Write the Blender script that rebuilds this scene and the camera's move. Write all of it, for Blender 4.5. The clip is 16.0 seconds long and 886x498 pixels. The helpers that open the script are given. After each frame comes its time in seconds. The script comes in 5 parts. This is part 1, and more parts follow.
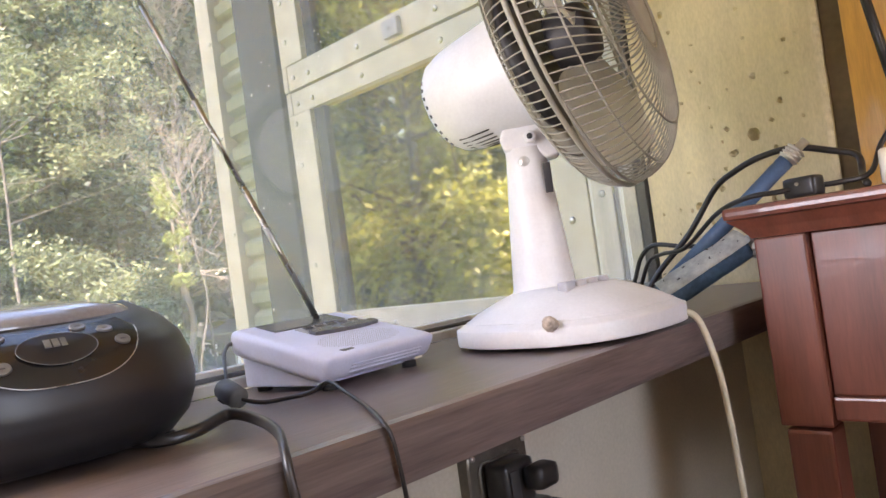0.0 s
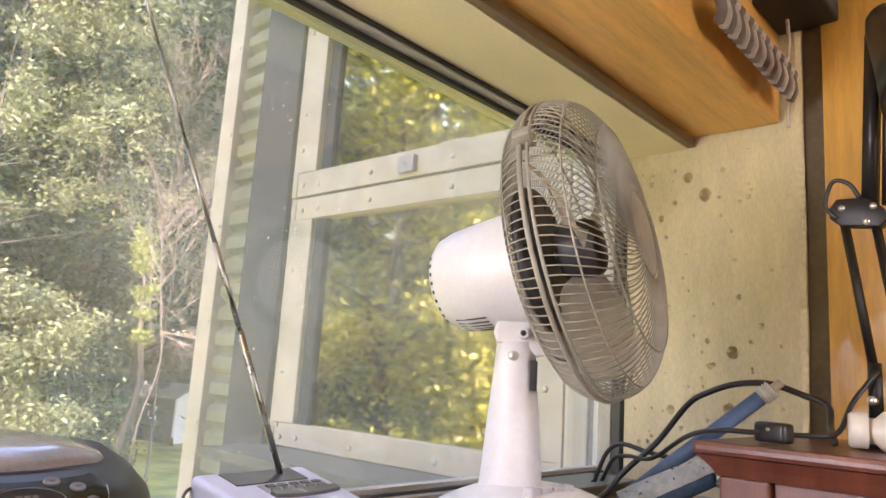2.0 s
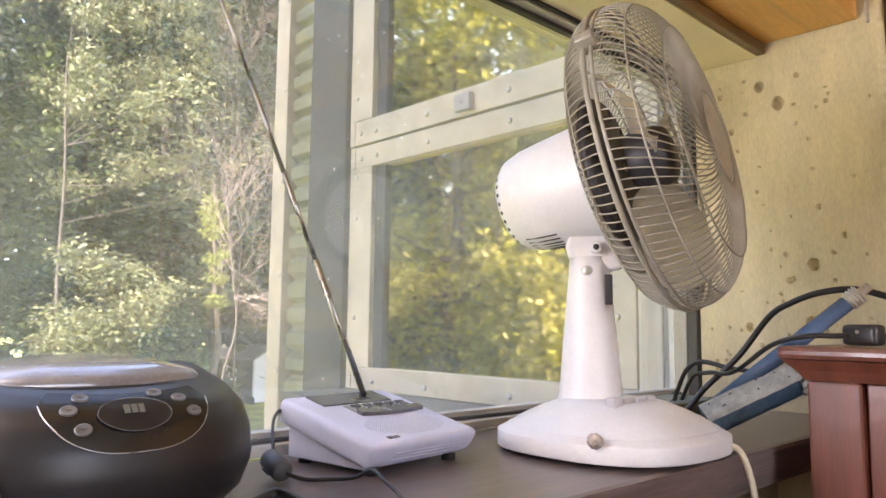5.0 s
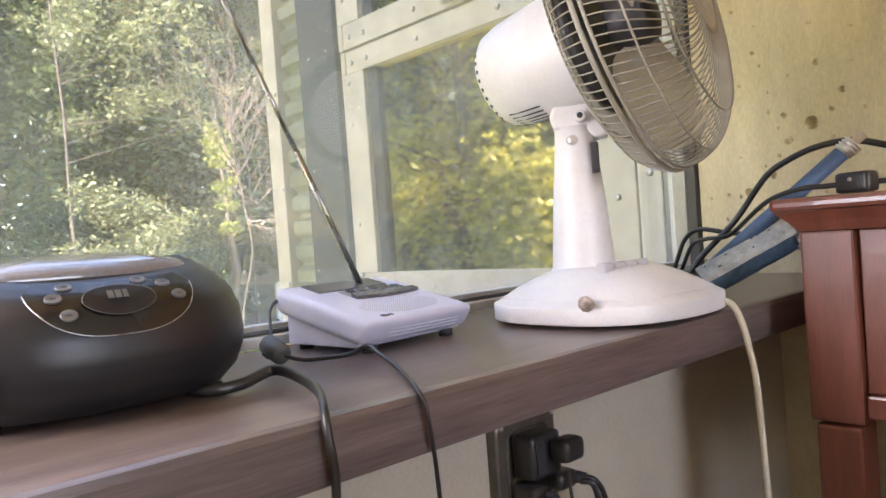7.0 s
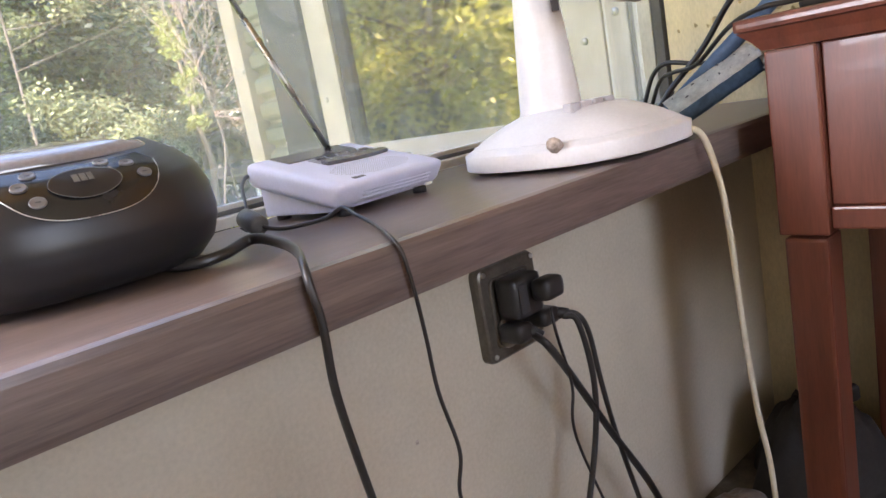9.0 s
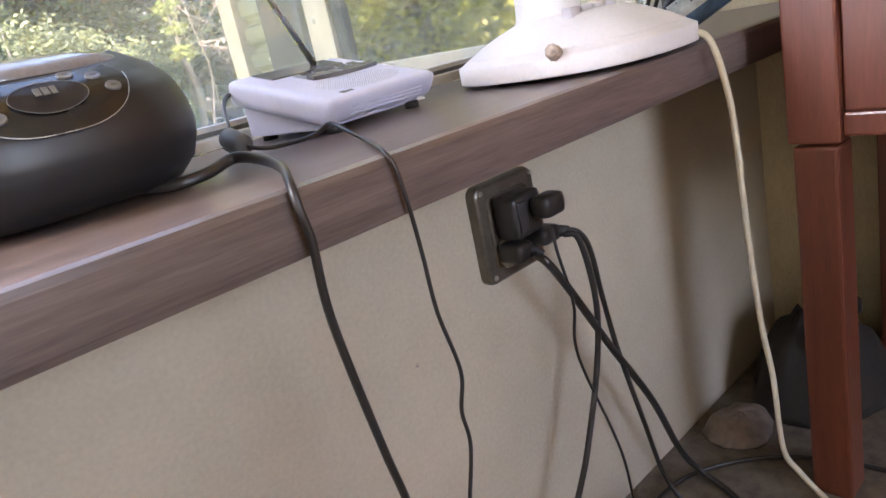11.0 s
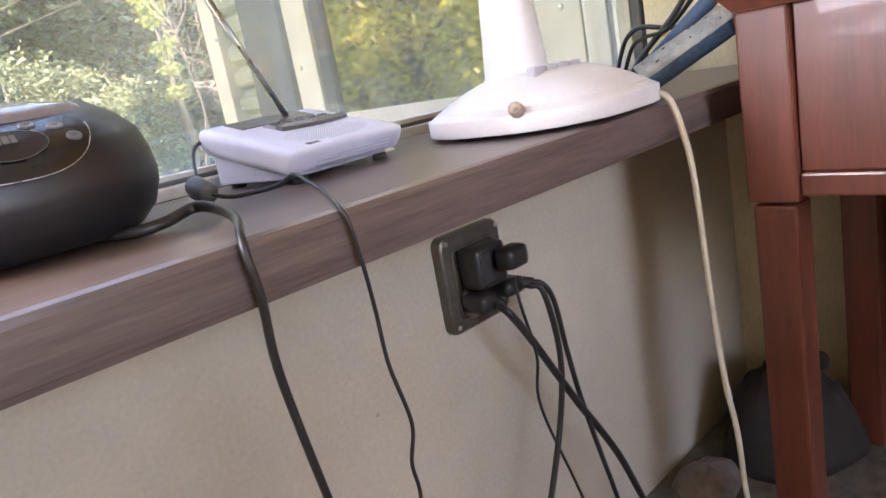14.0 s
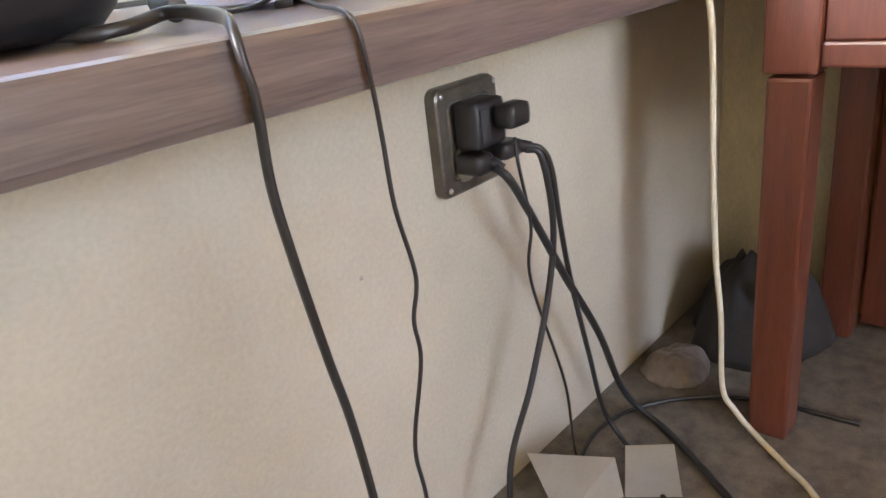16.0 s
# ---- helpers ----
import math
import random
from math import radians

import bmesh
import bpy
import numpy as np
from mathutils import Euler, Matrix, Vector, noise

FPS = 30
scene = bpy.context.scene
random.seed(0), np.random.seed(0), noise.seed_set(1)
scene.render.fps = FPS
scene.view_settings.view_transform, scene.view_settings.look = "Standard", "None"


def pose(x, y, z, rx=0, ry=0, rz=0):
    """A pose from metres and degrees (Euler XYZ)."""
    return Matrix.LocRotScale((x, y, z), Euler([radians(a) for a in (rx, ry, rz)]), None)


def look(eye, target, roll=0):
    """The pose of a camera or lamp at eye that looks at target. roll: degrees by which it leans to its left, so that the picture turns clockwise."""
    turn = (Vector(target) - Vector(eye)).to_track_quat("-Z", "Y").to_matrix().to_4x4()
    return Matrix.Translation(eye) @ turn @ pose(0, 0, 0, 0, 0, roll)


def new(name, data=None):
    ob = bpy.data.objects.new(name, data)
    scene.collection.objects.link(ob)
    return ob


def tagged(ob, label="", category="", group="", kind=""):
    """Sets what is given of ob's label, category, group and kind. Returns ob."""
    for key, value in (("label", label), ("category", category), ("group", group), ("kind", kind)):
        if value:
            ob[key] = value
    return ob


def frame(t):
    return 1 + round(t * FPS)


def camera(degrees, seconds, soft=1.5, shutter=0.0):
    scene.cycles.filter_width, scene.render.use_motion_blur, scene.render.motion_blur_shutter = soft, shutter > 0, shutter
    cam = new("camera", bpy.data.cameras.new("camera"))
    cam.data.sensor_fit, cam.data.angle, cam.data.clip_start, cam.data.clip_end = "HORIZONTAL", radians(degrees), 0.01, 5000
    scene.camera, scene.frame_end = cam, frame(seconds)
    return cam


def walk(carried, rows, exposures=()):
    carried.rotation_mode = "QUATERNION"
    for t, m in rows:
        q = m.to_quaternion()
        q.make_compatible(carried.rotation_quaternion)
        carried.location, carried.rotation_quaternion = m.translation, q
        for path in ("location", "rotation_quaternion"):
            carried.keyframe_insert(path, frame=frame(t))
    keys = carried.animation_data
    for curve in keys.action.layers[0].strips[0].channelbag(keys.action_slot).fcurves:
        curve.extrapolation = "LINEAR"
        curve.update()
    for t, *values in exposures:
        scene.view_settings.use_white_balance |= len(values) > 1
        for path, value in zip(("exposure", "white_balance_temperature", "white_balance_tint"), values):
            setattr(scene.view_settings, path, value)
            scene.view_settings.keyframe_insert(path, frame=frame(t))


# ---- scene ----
cam = camera(62.9, 16.0)
PATH = [
    (0, (0.166, 0.06, 0.89), (1.603, 1.45, 0.941), -7.9),
    (0.5, (0.153, 0.058, 0.927), (1.604, 1.42, 1.126), -4.2),
    (1, (0.15, 0.049, 0.949), (1.631, 1.365, 1.222), -0.3),
    (1.5, (0.143, 0.05, 0.956), (1.624, 1.355, 1.277), 1.9),
    (2, (0.134, 0.054, 0.963), (1.603, 1.366, 1.307), 3.7),
    (2.5, (0.126, 0.067, 0.951), (1.587, 1.389, 1.296), 4.7),
    (3, (0.131, 0.063, 0.948), (1.585, 1.395, 1.282), 4.7),
    (3.5, (0.137, 0.047, 0.945), (1.585, 1.39, 1.258), 4.1),
    (4, (0.132, 0.06, 0.937), (1.563, 1.428, 1.224), 2.8),
    (4.2, (0.133, 0.061, 0.937), (1.552, 1.444, 1.209), 2.3),
    (6.3, (0.137, 0.073, 0.913), (1.463, 1.568, 0.995), -2.3),
    (6.5, (0.142, 0.062, 0.912), (1.47, 1.556, 0.966), -2.9),
    (7, (0.156, 0.049, 0.899), (1.503, 1.527, 0.861), -4.2),
    (7.5, (0.157, 0.076, 0.886), (1.51, 1.542, 0.735), -5.4),
    (8, (0.161, 0.069, 0.883), (1.516, 1.517, 0.628), -6.4),
    (8.5, (0.153, 0.033, 0.894), (1.499, 1.476, 0.569), -8.0),
    (9, (0.156, 0.038, 0.883), (1.48, 1.485, 0.492), -10.4),
    (9.2, (0.158, 0.061, 0.879), (1.468, 1.499, 0.413), -10.8),
    (11.3, (0.171, 0.055, 0.868), (1.443, 1.485, 0.288), -12.1),
    (11.5, (0.171, 0.03, 0.88), (1.446, 1.469, 0.326), -11.9),
    (12, (0.178, 0.035, 0.885), (1.496, 1.453, 0.384), -10.6),
    (12.5, (0.165, 0.087, 0.87), (1.514, 1.479, 0.377), -10.7),
    (13, (0.175, 0.064, 0.867), (1.511, 1.463, 0.362), -11.5),
    (13.5, (0.202, 0.011, 0.86), (1.497, 1.45, 0.357), -13.9),
    (14, (0.184, 0.034, 0.872), (1.513, 1.451, 0.4), -10.5),
    (14.5, (0.141, 0.078, 0.881), (1.534, 1.435, 0.417), -5.0),
    (15, (0.164, 0.071, 0.869), (1.568, 1.392, 0.334), -3.1),
    (15.5, (0.172, 0.09, 0.849), (1.554, 1.373, 0.182), -3.5),
    (16, (0.184, 0.103, 0.824), (1.525, 1.383, 0.073), -7.0),
]
EXPOSURES = [(0.0, 3.92, 6750, 29), (1.0, 3.86, 6950, 32), (4.0, 3.86, 7000, 33), (6.5, 3.9, 6850, 27), (9.0, 4.05, 6750, 27), (12.5, 4.22, 6650, 27), (14.5, 4.2, 6650, 28), (16.0, 4.82, 6750, 22)]
walk(cam, [(t, look(eye, target, roll)) for t, eye, target, roll in PATH], EXPOSURES)

# ---- world and light ----
SUN_TO = Vector((-0.80, -0.42, 0.38)).normalized()
world = bpy.data.worlds.new("sky")
scene.world = world
world.use_nodes = True
wn = world.node_tree
sky = wn.nodes.new("ShaderNodeTexSky")
sky.sky_type, sky.sun_disc = "NISHITA", False
sky.sun_elevation = math.asin(SUN_TO.z)
sky.sun_rotation = math.atan2(SUN_TO.x, SUN_TO.y)
wn.links.new(sky.outputs[0], wn.nodes["Background"].inputs[0])
wn.nodes["Background"].inputs[1].default_value = 0.15
sun = new("sun", bpy.data.lights.new("sun", "SUN"))
sun.data.energy, sun.data.angle, sun.data.color = 3.0, radians(0.6), (1.0, 0.94, 0.84)
sun.matrix_world = look(tuple(SUN_TO * 20), (0, 0, 0))
# Unseen fill lamp in an assumed south opening, lighting the wall under the board.
back = new("room_fill_light", bpy.data.lights.new("room_fill_light", "AREA"))
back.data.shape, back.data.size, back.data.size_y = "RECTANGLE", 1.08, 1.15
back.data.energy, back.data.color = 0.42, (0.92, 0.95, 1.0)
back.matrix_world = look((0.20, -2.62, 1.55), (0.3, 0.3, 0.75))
day = new("window_daylight", bpy.data.lights.new("window_daylight", "AREA"))
day.data.shape, day.data.size, day.data.size_y = "RECTANGLE", 1.45, 0.52
day.data.energy, day.data.color = 4.6, (0.82, 0.91, 1.0)
day.matrix_world = look((-0.80, 0.694, 1.10), (-0.70, -1.0, 1.22))


# ---- materials ----
def material(name, color, rough=0.6, metal=0.0, vary=0.12, scale=30.0, bump=0.15, fine=300.0, stretch=(1, 1, 1), color2=None, per_island=0.0, per_object=0.0, coat=0.0, depth=0.002, spread=0.1):
    m = bpy.data.materials.new(name)
    m.use_nodes = True
    nt = m.node_tree
    b = nt.nodes["Principled BSDF"]
    b.inputs["Roughness"].default_value, b.inputs["Metallic"].default_value = rough, metal
    b.inputs["Coat Weight"].default_value = coat
    tc = nt.nodes.new("ShaderNodeTexCoord")
    mp = nt.nodes.new("ShaderNodeMapping")
    mp.inputs["Scale"].default_value = stretch
    nt.links.new(tc.outputs["Object"], mp.inputs[0])
    big = nt.nodes.new("ShaderNodeTexNoise")
    big.inputs["Scale"].default_value, big.inputs["Detail"].default_value, big.inputs["Roughness"].default_value = scale, 6, 0.6
    small = nt.nodes.new("ShaderNodeTexNoise")
    small.inputs["Scale"].default_value, small.inputs["Detail"].default_value = fine, 3
    for n in (big, small):
        nt.links.new(mp.outputs[0], n.inputs["Vector"])
    ramp = nt.nodes.new("ShaderNodeValToRGB")
    c2 = color2 or tuple(c * (1 - 2.2 * vary) for c in color)
    c1 = color if color2 else tuple(min(1, c * (1 + vary)) for c in color)
    ramp.color_ramp.elements[0].position, ramp.color_ramp.elements[0].color = 0.32, (*c2, 1)
    ramp.color_ramp.elements[1].position, ramp.color_ramp.elements[1].color = 0.68, (*c1, 1)
    mix = nt.nodes.new("ShaderNodeMath")
    mix.operation = "MULTIPLY_ADD"
    mix.inputs[1].default_value = 0.3
    nt.links.new(small.outputs[0], mix.inputs[0])
    sc = nt.nodes.new("ShaderNodeMath")
    sc.operation = "MULTIPLY"
    sc.inputs[1].default_value = 0.7
    nt.links.new(big.outputs[0], sc.inputs[0])
    nt.links.new(sc.outputs[0], mix.inputs[2])
    nt.links.new(mix.outputs[0], ramp.inputs[0])
    out = ramp.outputs[0]
    if per_island or per_object:
        hsv = nt.nodes.new("ShaderNodeHueSaturation")
        if per_island:
            src = nt.nodes.new("ShaderNodeNewGeometry").outputs["Random Per Island"]
        else:
            src = nt.nodes.new("ShaderNodeObjectInfo").outputs["Random"]
        mr = nt.nodes.new("ShaderNodeMapRange")
        amount = per_island or per_object
        mr.inputs["To Min"].default_value, mr.inputs["To Max"].default_value = 1 - amount, 1 + amount
        nt.links.new(src, mr.inputs[0])
        nt.links.new(mr.outputs[0], hsv.inputs["Value"])
        nt.links.new(out, hsv.inputs["Color"])
        out = hsv.outputs[0]
    nt.links.new(out, b.inputs["Base Color"])
    rr = nt.nodes.new("ShaderNodeMapRange")
    rr.inputs["To Min"].default_value, rr.inputs["To Max"].default_value = max(0.004, rough - spread), min(1, rough + spread)
    nt.links.new(big.outputs[0], rr.inputs[0])
    nt.links.new(rr.outputs[0], b.inputs["Roughness"])
    if bump:
        bp = nt.nodes.new("ShaderNodeBump")
        bp.inputs["Strength"].default_value, bp.inputs["Distance"].default_value = bump, depth
        nt.links.new(mix.outputs[0], bp.inputs["Height"])
        nt.links.new(bp.outputs[0], b.inputs["Normal"])
    return m


def let_through(m, share):
    """Lets a share of the light pass diffusely through a thin material."""
    nt = m.node_tree
    b, out = nt.nodes["Principled BSDF"], nt.nodes["Material Output"]
    tr = nt.nodes.new("ShaderNodeBsdfTranslucent")
    mx = nt.nodes.new("ShaderNodeMixShader")
    mx.inputs[0].default_value = share
    nt.links.new(b.inputs["Base Color"].links[0].from_socket, tr.inputs[0])
    nt.links.new(b.outputs[0], mx.inputs[1])
    nt.links.new(tr.outputs[0], mx.inputs[2])
    nt.links.new(mx.outputs[0], out.inputs[0])
    return m


def leaf_material(name, dark, light):
    return let_through(material(name, light, 0.55, 0, 0.2, 2.0, 0, 20, color2=dark, per_island=0.45), 0.45)


def glass_material():
    """Thin window glass: clear, with a mirror sheen at its surface and a pale layer that imitates haze."""
    m = bpy.data.materials.new("hazy_glass")
    m.use_nodes = True
    nt = m.node_tree
    nt.nodes.remove(nt.nodes["Principled BSDF"])
    clear = nt.nodes.new("ShaderNodeBsdfTransparent")
    clear.inputs[0].default_value = (0.95, 0.96, 0.95, 1)
    gloss = nt.nodes.new("ShaderNodeBsdfGlossy")
    gloss.inputs["Roughness"].default_value = 0.01
    lw = nt.nodes.new("ShaderNodeLayerWeight")
    lw.inputs[0].default_value = 0.5
    power = nt.nodes.new("ShaderNodeMath")
    power.operation = "POWER"
    power.inputs[1].default_value = 4.0
    nt.links.new(lw.outputs["Facing"], power.inputs[0])
    fr = nt.nodes.new("ShaderNodeMapRange")
    fr.inputs["To Min"].default_value, fr.inputs["To Max"].default_value = 0.045, 0.9
    nt.links.new(power.outputs[0], fr.inputs[0])
    a = nt.nodes.new("ShaderNodeMixShader")
    nt.links.new(fr.outputs[0], a.inputs[0])
    nt.links.new(clear.outputs[0], a.inputs[1])
    nt.links.new(gloss.outputs[0], a.inputs[2])
    veil = nt.nodes.new("ShaderNodeBsdfTranslucent")
    veil.inputs[0].default_value = (0.9, 0.88, 0.82, 1)
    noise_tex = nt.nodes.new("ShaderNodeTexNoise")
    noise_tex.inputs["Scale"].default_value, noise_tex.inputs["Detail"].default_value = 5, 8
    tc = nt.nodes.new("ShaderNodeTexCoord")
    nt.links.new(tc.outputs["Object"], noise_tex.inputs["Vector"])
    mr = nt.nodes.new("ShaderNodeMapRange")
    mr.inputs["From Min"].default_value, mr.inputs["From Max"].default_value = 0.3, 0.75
    mr.inputs["To Min"].default_value, mr.inputs["To Max"].default_value = VEIL_MIN, VEIL_MAX
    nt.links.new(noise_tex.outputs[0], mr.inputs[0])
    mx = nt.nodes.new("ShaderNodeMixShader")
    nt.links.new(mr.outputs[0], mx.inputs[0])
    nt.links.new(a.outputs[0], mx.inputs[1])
    nt.links.new(veil.outputs[0], mx.inputs[2])
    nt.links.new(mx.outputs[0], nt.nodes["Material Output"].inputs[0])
    return m


# Least and most share of the pale layer standing in for veiling glare.
VEIL_MIN, VEIL_MAX = 0.05, 0.165
M = {
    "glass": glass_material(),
    "mirror_pane": material("coated_pane", (0.82, 0.73, 0.49), 0.03, 1.0, 0.03, 3.0, 0.06, 6.0, depth=0.003, spread=0.01),
    "edge_shade": material("shaded_soffit_edge", (0.21, 0.14, 0.075), 0.6, 0, 0.2, 8, 0.2, 90, stretch=(0.5, 6, 6)),
    "alu": material("mill_aluminium", (0.56, 0.54, 0.48), 0.5, 0.25, 0.10, 14, 0.1, 120, stretch=(1, 3, 1)),
    "alu_cream": material("cream_painted_metal", (0.45, 0.405, 0.325), 0.5, 0.0, 0.14, 10, 0.1, 150),
    "post": material("dark_painted_steel", (0.030, 0.032, 0.035), 0.7, 0.0, 0.15, 9, 0.1, 150),
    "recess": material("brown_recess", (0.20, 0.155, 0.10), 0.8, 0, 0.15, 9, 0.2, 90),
    "sleeve": material("dusty_blue_sleeve", (0.10, 0.19, 0.30), 0.5, 0, 0.2, 30, 0.3, 120),
    "dark_metal": material("dark_bronze_metal", (0.11, 0.107, 0.10), 0.5, 0.3, 0.12, 9, 0.1, 150),
    "siding": material("corrugated_steel", (0.40, 0.42, 0.29), 0.5, 0.15, 0.15, 8, 0.1, 90),
    "bolt": material("zinc_bolt", (0.55, 0.53, 0.48), 0.32, 0.9, 0.1, 60, 0),
    "rubber": material("black_rubber", (0.025, 0.025, 0.026), 0.6, 0, 0.1, 40, 0.1),
    "wall_paint": material("beige_wall_paint", (0.56, 0.49, 0.37), 0.8, 0, 0.10, 4, 0.25, 220),
    "white_paint": material("white_ceiling_paint", (0.72, 0.66, 0.54), 0.85, 0, 0.06, 6, 0.2, 200),
    "soffit": material("cream_soffit_board", (0.88, 0.75, 0.50), 0.75, 0, 0.06, 5, 0.12, 200),
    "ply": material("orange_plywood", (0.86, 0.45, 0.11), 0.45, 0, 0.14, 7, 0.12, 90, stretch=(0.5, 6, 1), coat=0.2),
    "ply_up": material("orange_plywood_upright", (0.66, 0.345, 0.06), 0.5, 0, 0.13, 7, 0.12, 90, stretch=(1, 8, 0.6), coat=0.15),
    "concrete": material("pale_concrete", (0.70, 0.60, 0.385), 0.85, 0, 0.13, 7, 0.16, 200, stretch=(1, 1.6, 0.6), depth=0.003),
    "carpet": material("brown_carpet", (0.19, 0.158, 0.120), 0.95, 0, 0.25, 40, 0.9, 700, depth=0.004),
    "sill": material("worn_brown_board", (0.185, 0.140, 0.125), 0.32, 0, 0.25, 6, 0.3, 60, stretch=(0.5, 9, 9), coat=0.12),
    "cherry": material("cherry_stained_wood", (0.165, 0.048, 0.027), 0.36, 0, 0.18, 8, 0.1, 80, stretch=(6, 6, 0.6), coat=0.25),
    "fan": material("white_fan_plastic", (0.77, 0.76, 0.765), 0.38, 0, 0.05, 20, 0.03, 300),
    "button": material("pale_grey_button", (0.52, 0.51, 0.54), 0.4, 0, 0.05, 40, 0),
    "blade": let_through(material("milky_blade_plastic", (0.78, 0.73, 0.62), 0.35, 0, 0.04, 20, 0.03), 0.55),
    "packet": material("flecked_packet_paper", (0.84, 0.84, 0.78), 0.5, 0, 0.16, 55, 0.4, 160, depth=0.003),
    "bead": material("dusty_black_plastic", (0.075, 0.073, 0.07), 0.5, 0, 0.15, 80, 0.05),
    "wire": material("aged_white_wire", (0.31, 0.285, 0.225), 0.42, 0.1, 0.1, 60, 0),
    "hub": material("dark_grey_plastic", (0.045, 0.043, 0.045), 0.45, 0, 0.1, 40, 0.05),
    "radio": material("pale_lilac_plastic", (0.60, 0.62, 0.78), 0.42, 0, 0.05, 25, 0.05, 400),
    "radio_dark": material("smoked_plastic", (0.10, 0.10, 0.11), 0.25, 0, 0.08, 20, 0),
    "radio_key": material("grey_key_plastic", (0.30, 0.30, 0.33), 0.45, 0, 0.08, 60, 0),
    "boom": material("black_boombox_plastic", (0.017, 0.017, 0.020), 0.38, 0, 0.08, 30, 0.03, 500, spread=0.04),
    "boom_gloss": material("glossy_black_panel", (0.016, 0.016, 0.018), 0.24, 0, 0.05, 30, 0, coat=0.2),
    # Lid colour lightened to stand in for the sky's sheen on it.
    "lid_sheen_grey": material("grey_lid", (0.27, 0.27, 0.30), 0.12, 0.0, 0.12, 12, 0.02, coat=0.5),
    "mesh_grey": material("speaker_mesh", (0.16, 0.15, 0.115), 0.6, 0.3, 0.1, 700, 0.6, 1500),
    "silver": material("silver_plastic", (0.62, 0.62, 0.60), 0.3, 0.6, 0.05, 50, 0),
    "chrome": material("telescopic_chrome", (0.36, 0.36, 0.34), 0.28, 1.0, 0.05, 40, 0),
    "cord": material("black_cord", (0.03, 0.028, 0.027), 0.36, 0, 0.1, 60, 0.05),
    "cord_white": material("ivory_cord", (0.70, 0.64, 0.48), 0.5, 0, 0.08, 60, 0.05),
    "plate": material("brown_metal_plate", (0.16, 0.14, 0.11), 0.35, 0.5, 0.15, 40, 0.1),
    "socket": material("ivory_socket", (0.26, 0.235, 0.18), 0.4, 0, 0.05, 40, 0),
    "blue": material("blue_plastic", (0.075, 0.14, 0.25), 0.5, 0, 0.15, 20, 0.1),
    "foil": material("crumpled_foil_paper", (0.60, 0.63, 0.60), 0.5, 0.1, 0.14, 30, 0.45, 60, depth=0.004),
    "thread": material("threaded_metal", (0.72, 0.69, 0.60), 0.3, 0.7, 0.1, 60, 0),
    "black_lamp": material("black_lamp_paint", (0.02, 0.018, 0.016), 0.4, 0.2, 0.1, 40, 0.05),
    "rope_dark": material("braided_rope_brown", (0.20, 0.155, 0.125), 0.9, 0, 0.15, 60, 0.8, 500),
    "rope": material("braided_rope", (0.50, 0.43, 0.38), 0.9, 0, 0.15, 60, 0.8, 500),
    "bottle": material("white_bottle_plastic", (0.78, 0.72, 0.60), 0.4, 0, 0.05, 30, 0.03),
    "paper": material("white_card", (0.66, 0.60, 0.50), 0.7, 0, 0.06, 20, 0.1),
    "dark_cloth": material("dark_bag_cloth", (0.035, 0.03, 0.027), 0.9, 0, 0.2, 20, 0.5, 200),
    "plastic_bag": material("crumpled_clear_bag", (0.26, 0.205, 0.17), 0.35, 0, 0.2, 25, 0.7, 90, depth=0.006),
    "grey_lid": material("grey_green_board", (0.20, 0.22, 0.19), 0.6, 0, 0.15, 20, 0.1),
    "grass": material("lawn", (0.33, 0.36, 0.06), 0.9, 0, 0.35, 1.2, 0.6, 30, depth=0.03),
    "bark": material("bark", (0.045, 0.039, 0.034), 0.9, 0, 0.3, 6, 0.7, 40, stretch=(1, 1, 0.3), depth=0.02),
    "bark_pale": material("bare_twig_bark", (0.150, 0.120, 0.103), 0.85, 0, 0.2, 8, 0.4, 40, depth=0.01),
    "leaf_a": leaf_material("leaf_olive", (0.016, 0.032, 0.010), (0.068, 0.098, 0.030)),
    # Dark green deepened to near black, carrying the shade inside woods and shrubs.
    "leaf_b": leaf_material("leaf_shade_green", (0.0035, 0.0135, 0.0085), (0.016, 0.046, 0.021)),
    "leaf_y": leaf_material("leaf_yellow", (0.10, 0.125, 0.03), (0.34, 0.345, 0.09)),
    "leaf_v": leaf_material("leaf_vine", (0.06, 0.09, 0.02), (0.20, 0.235, 0.055)),
    "leaf_p": leaf_material("leaf_pale", (0.040, 0.056, 0.026), (0.175, 0.195, 0.100)),
    "shed_white": material("white_boards", (0.55, 0.56, 0.56), 0.7, 0, 0.06, 4, 0.2, 30),
    "shed_dark": material("weathered_dark_boards", (0.065, 0.066, 0.066), 0.8, 0, 0.15, 4, 0.3, 30),
    "roofing": material("grey_shingle", (0.20, 0.20, 0.19), 0.85, 0, 0.15, 3, 0.4, 20),
    "ink": material("dark_print", (0.08, 0.08, 0.09), 0.5, 0, 0.05, 40, 0),
    "key": material("dull_silver_key", (0.18, 0.18, 0.185), 0.4, 0.2, 0.06, 50, 0),
    "lcd": material("grey_display", (0.16, 0.17, 0.17), 0.2, 0, 0.1, 40, 0),
    "stain": material("brown_grime", (0.52, 0.43, 0.36), 0.7, 0, 0.25, 150, 0.6),
}


# ---- builders ----
def finish(bm, smooth=True):
    bmesh.ops.recalc_face_normals(bm, faces=bm.faces)
    for f in bm.faces:
        f.smooth = smooth


def part(name, bm, mat, parent=None, label="", smooth=True):
    """Links a bmesh as one mesh object, as a thing of its own or under a parent."""
    finish(bm, smooth)
    me = bpy.data.meshes.new(name)
    bm.to_mesh(me)
    bm.free()
    me.materials.append(M[mat])
    ob = new(name, me)
    if parent:
        under(ob, parent)
    if label:
        tagged(ob, label)
    return ob


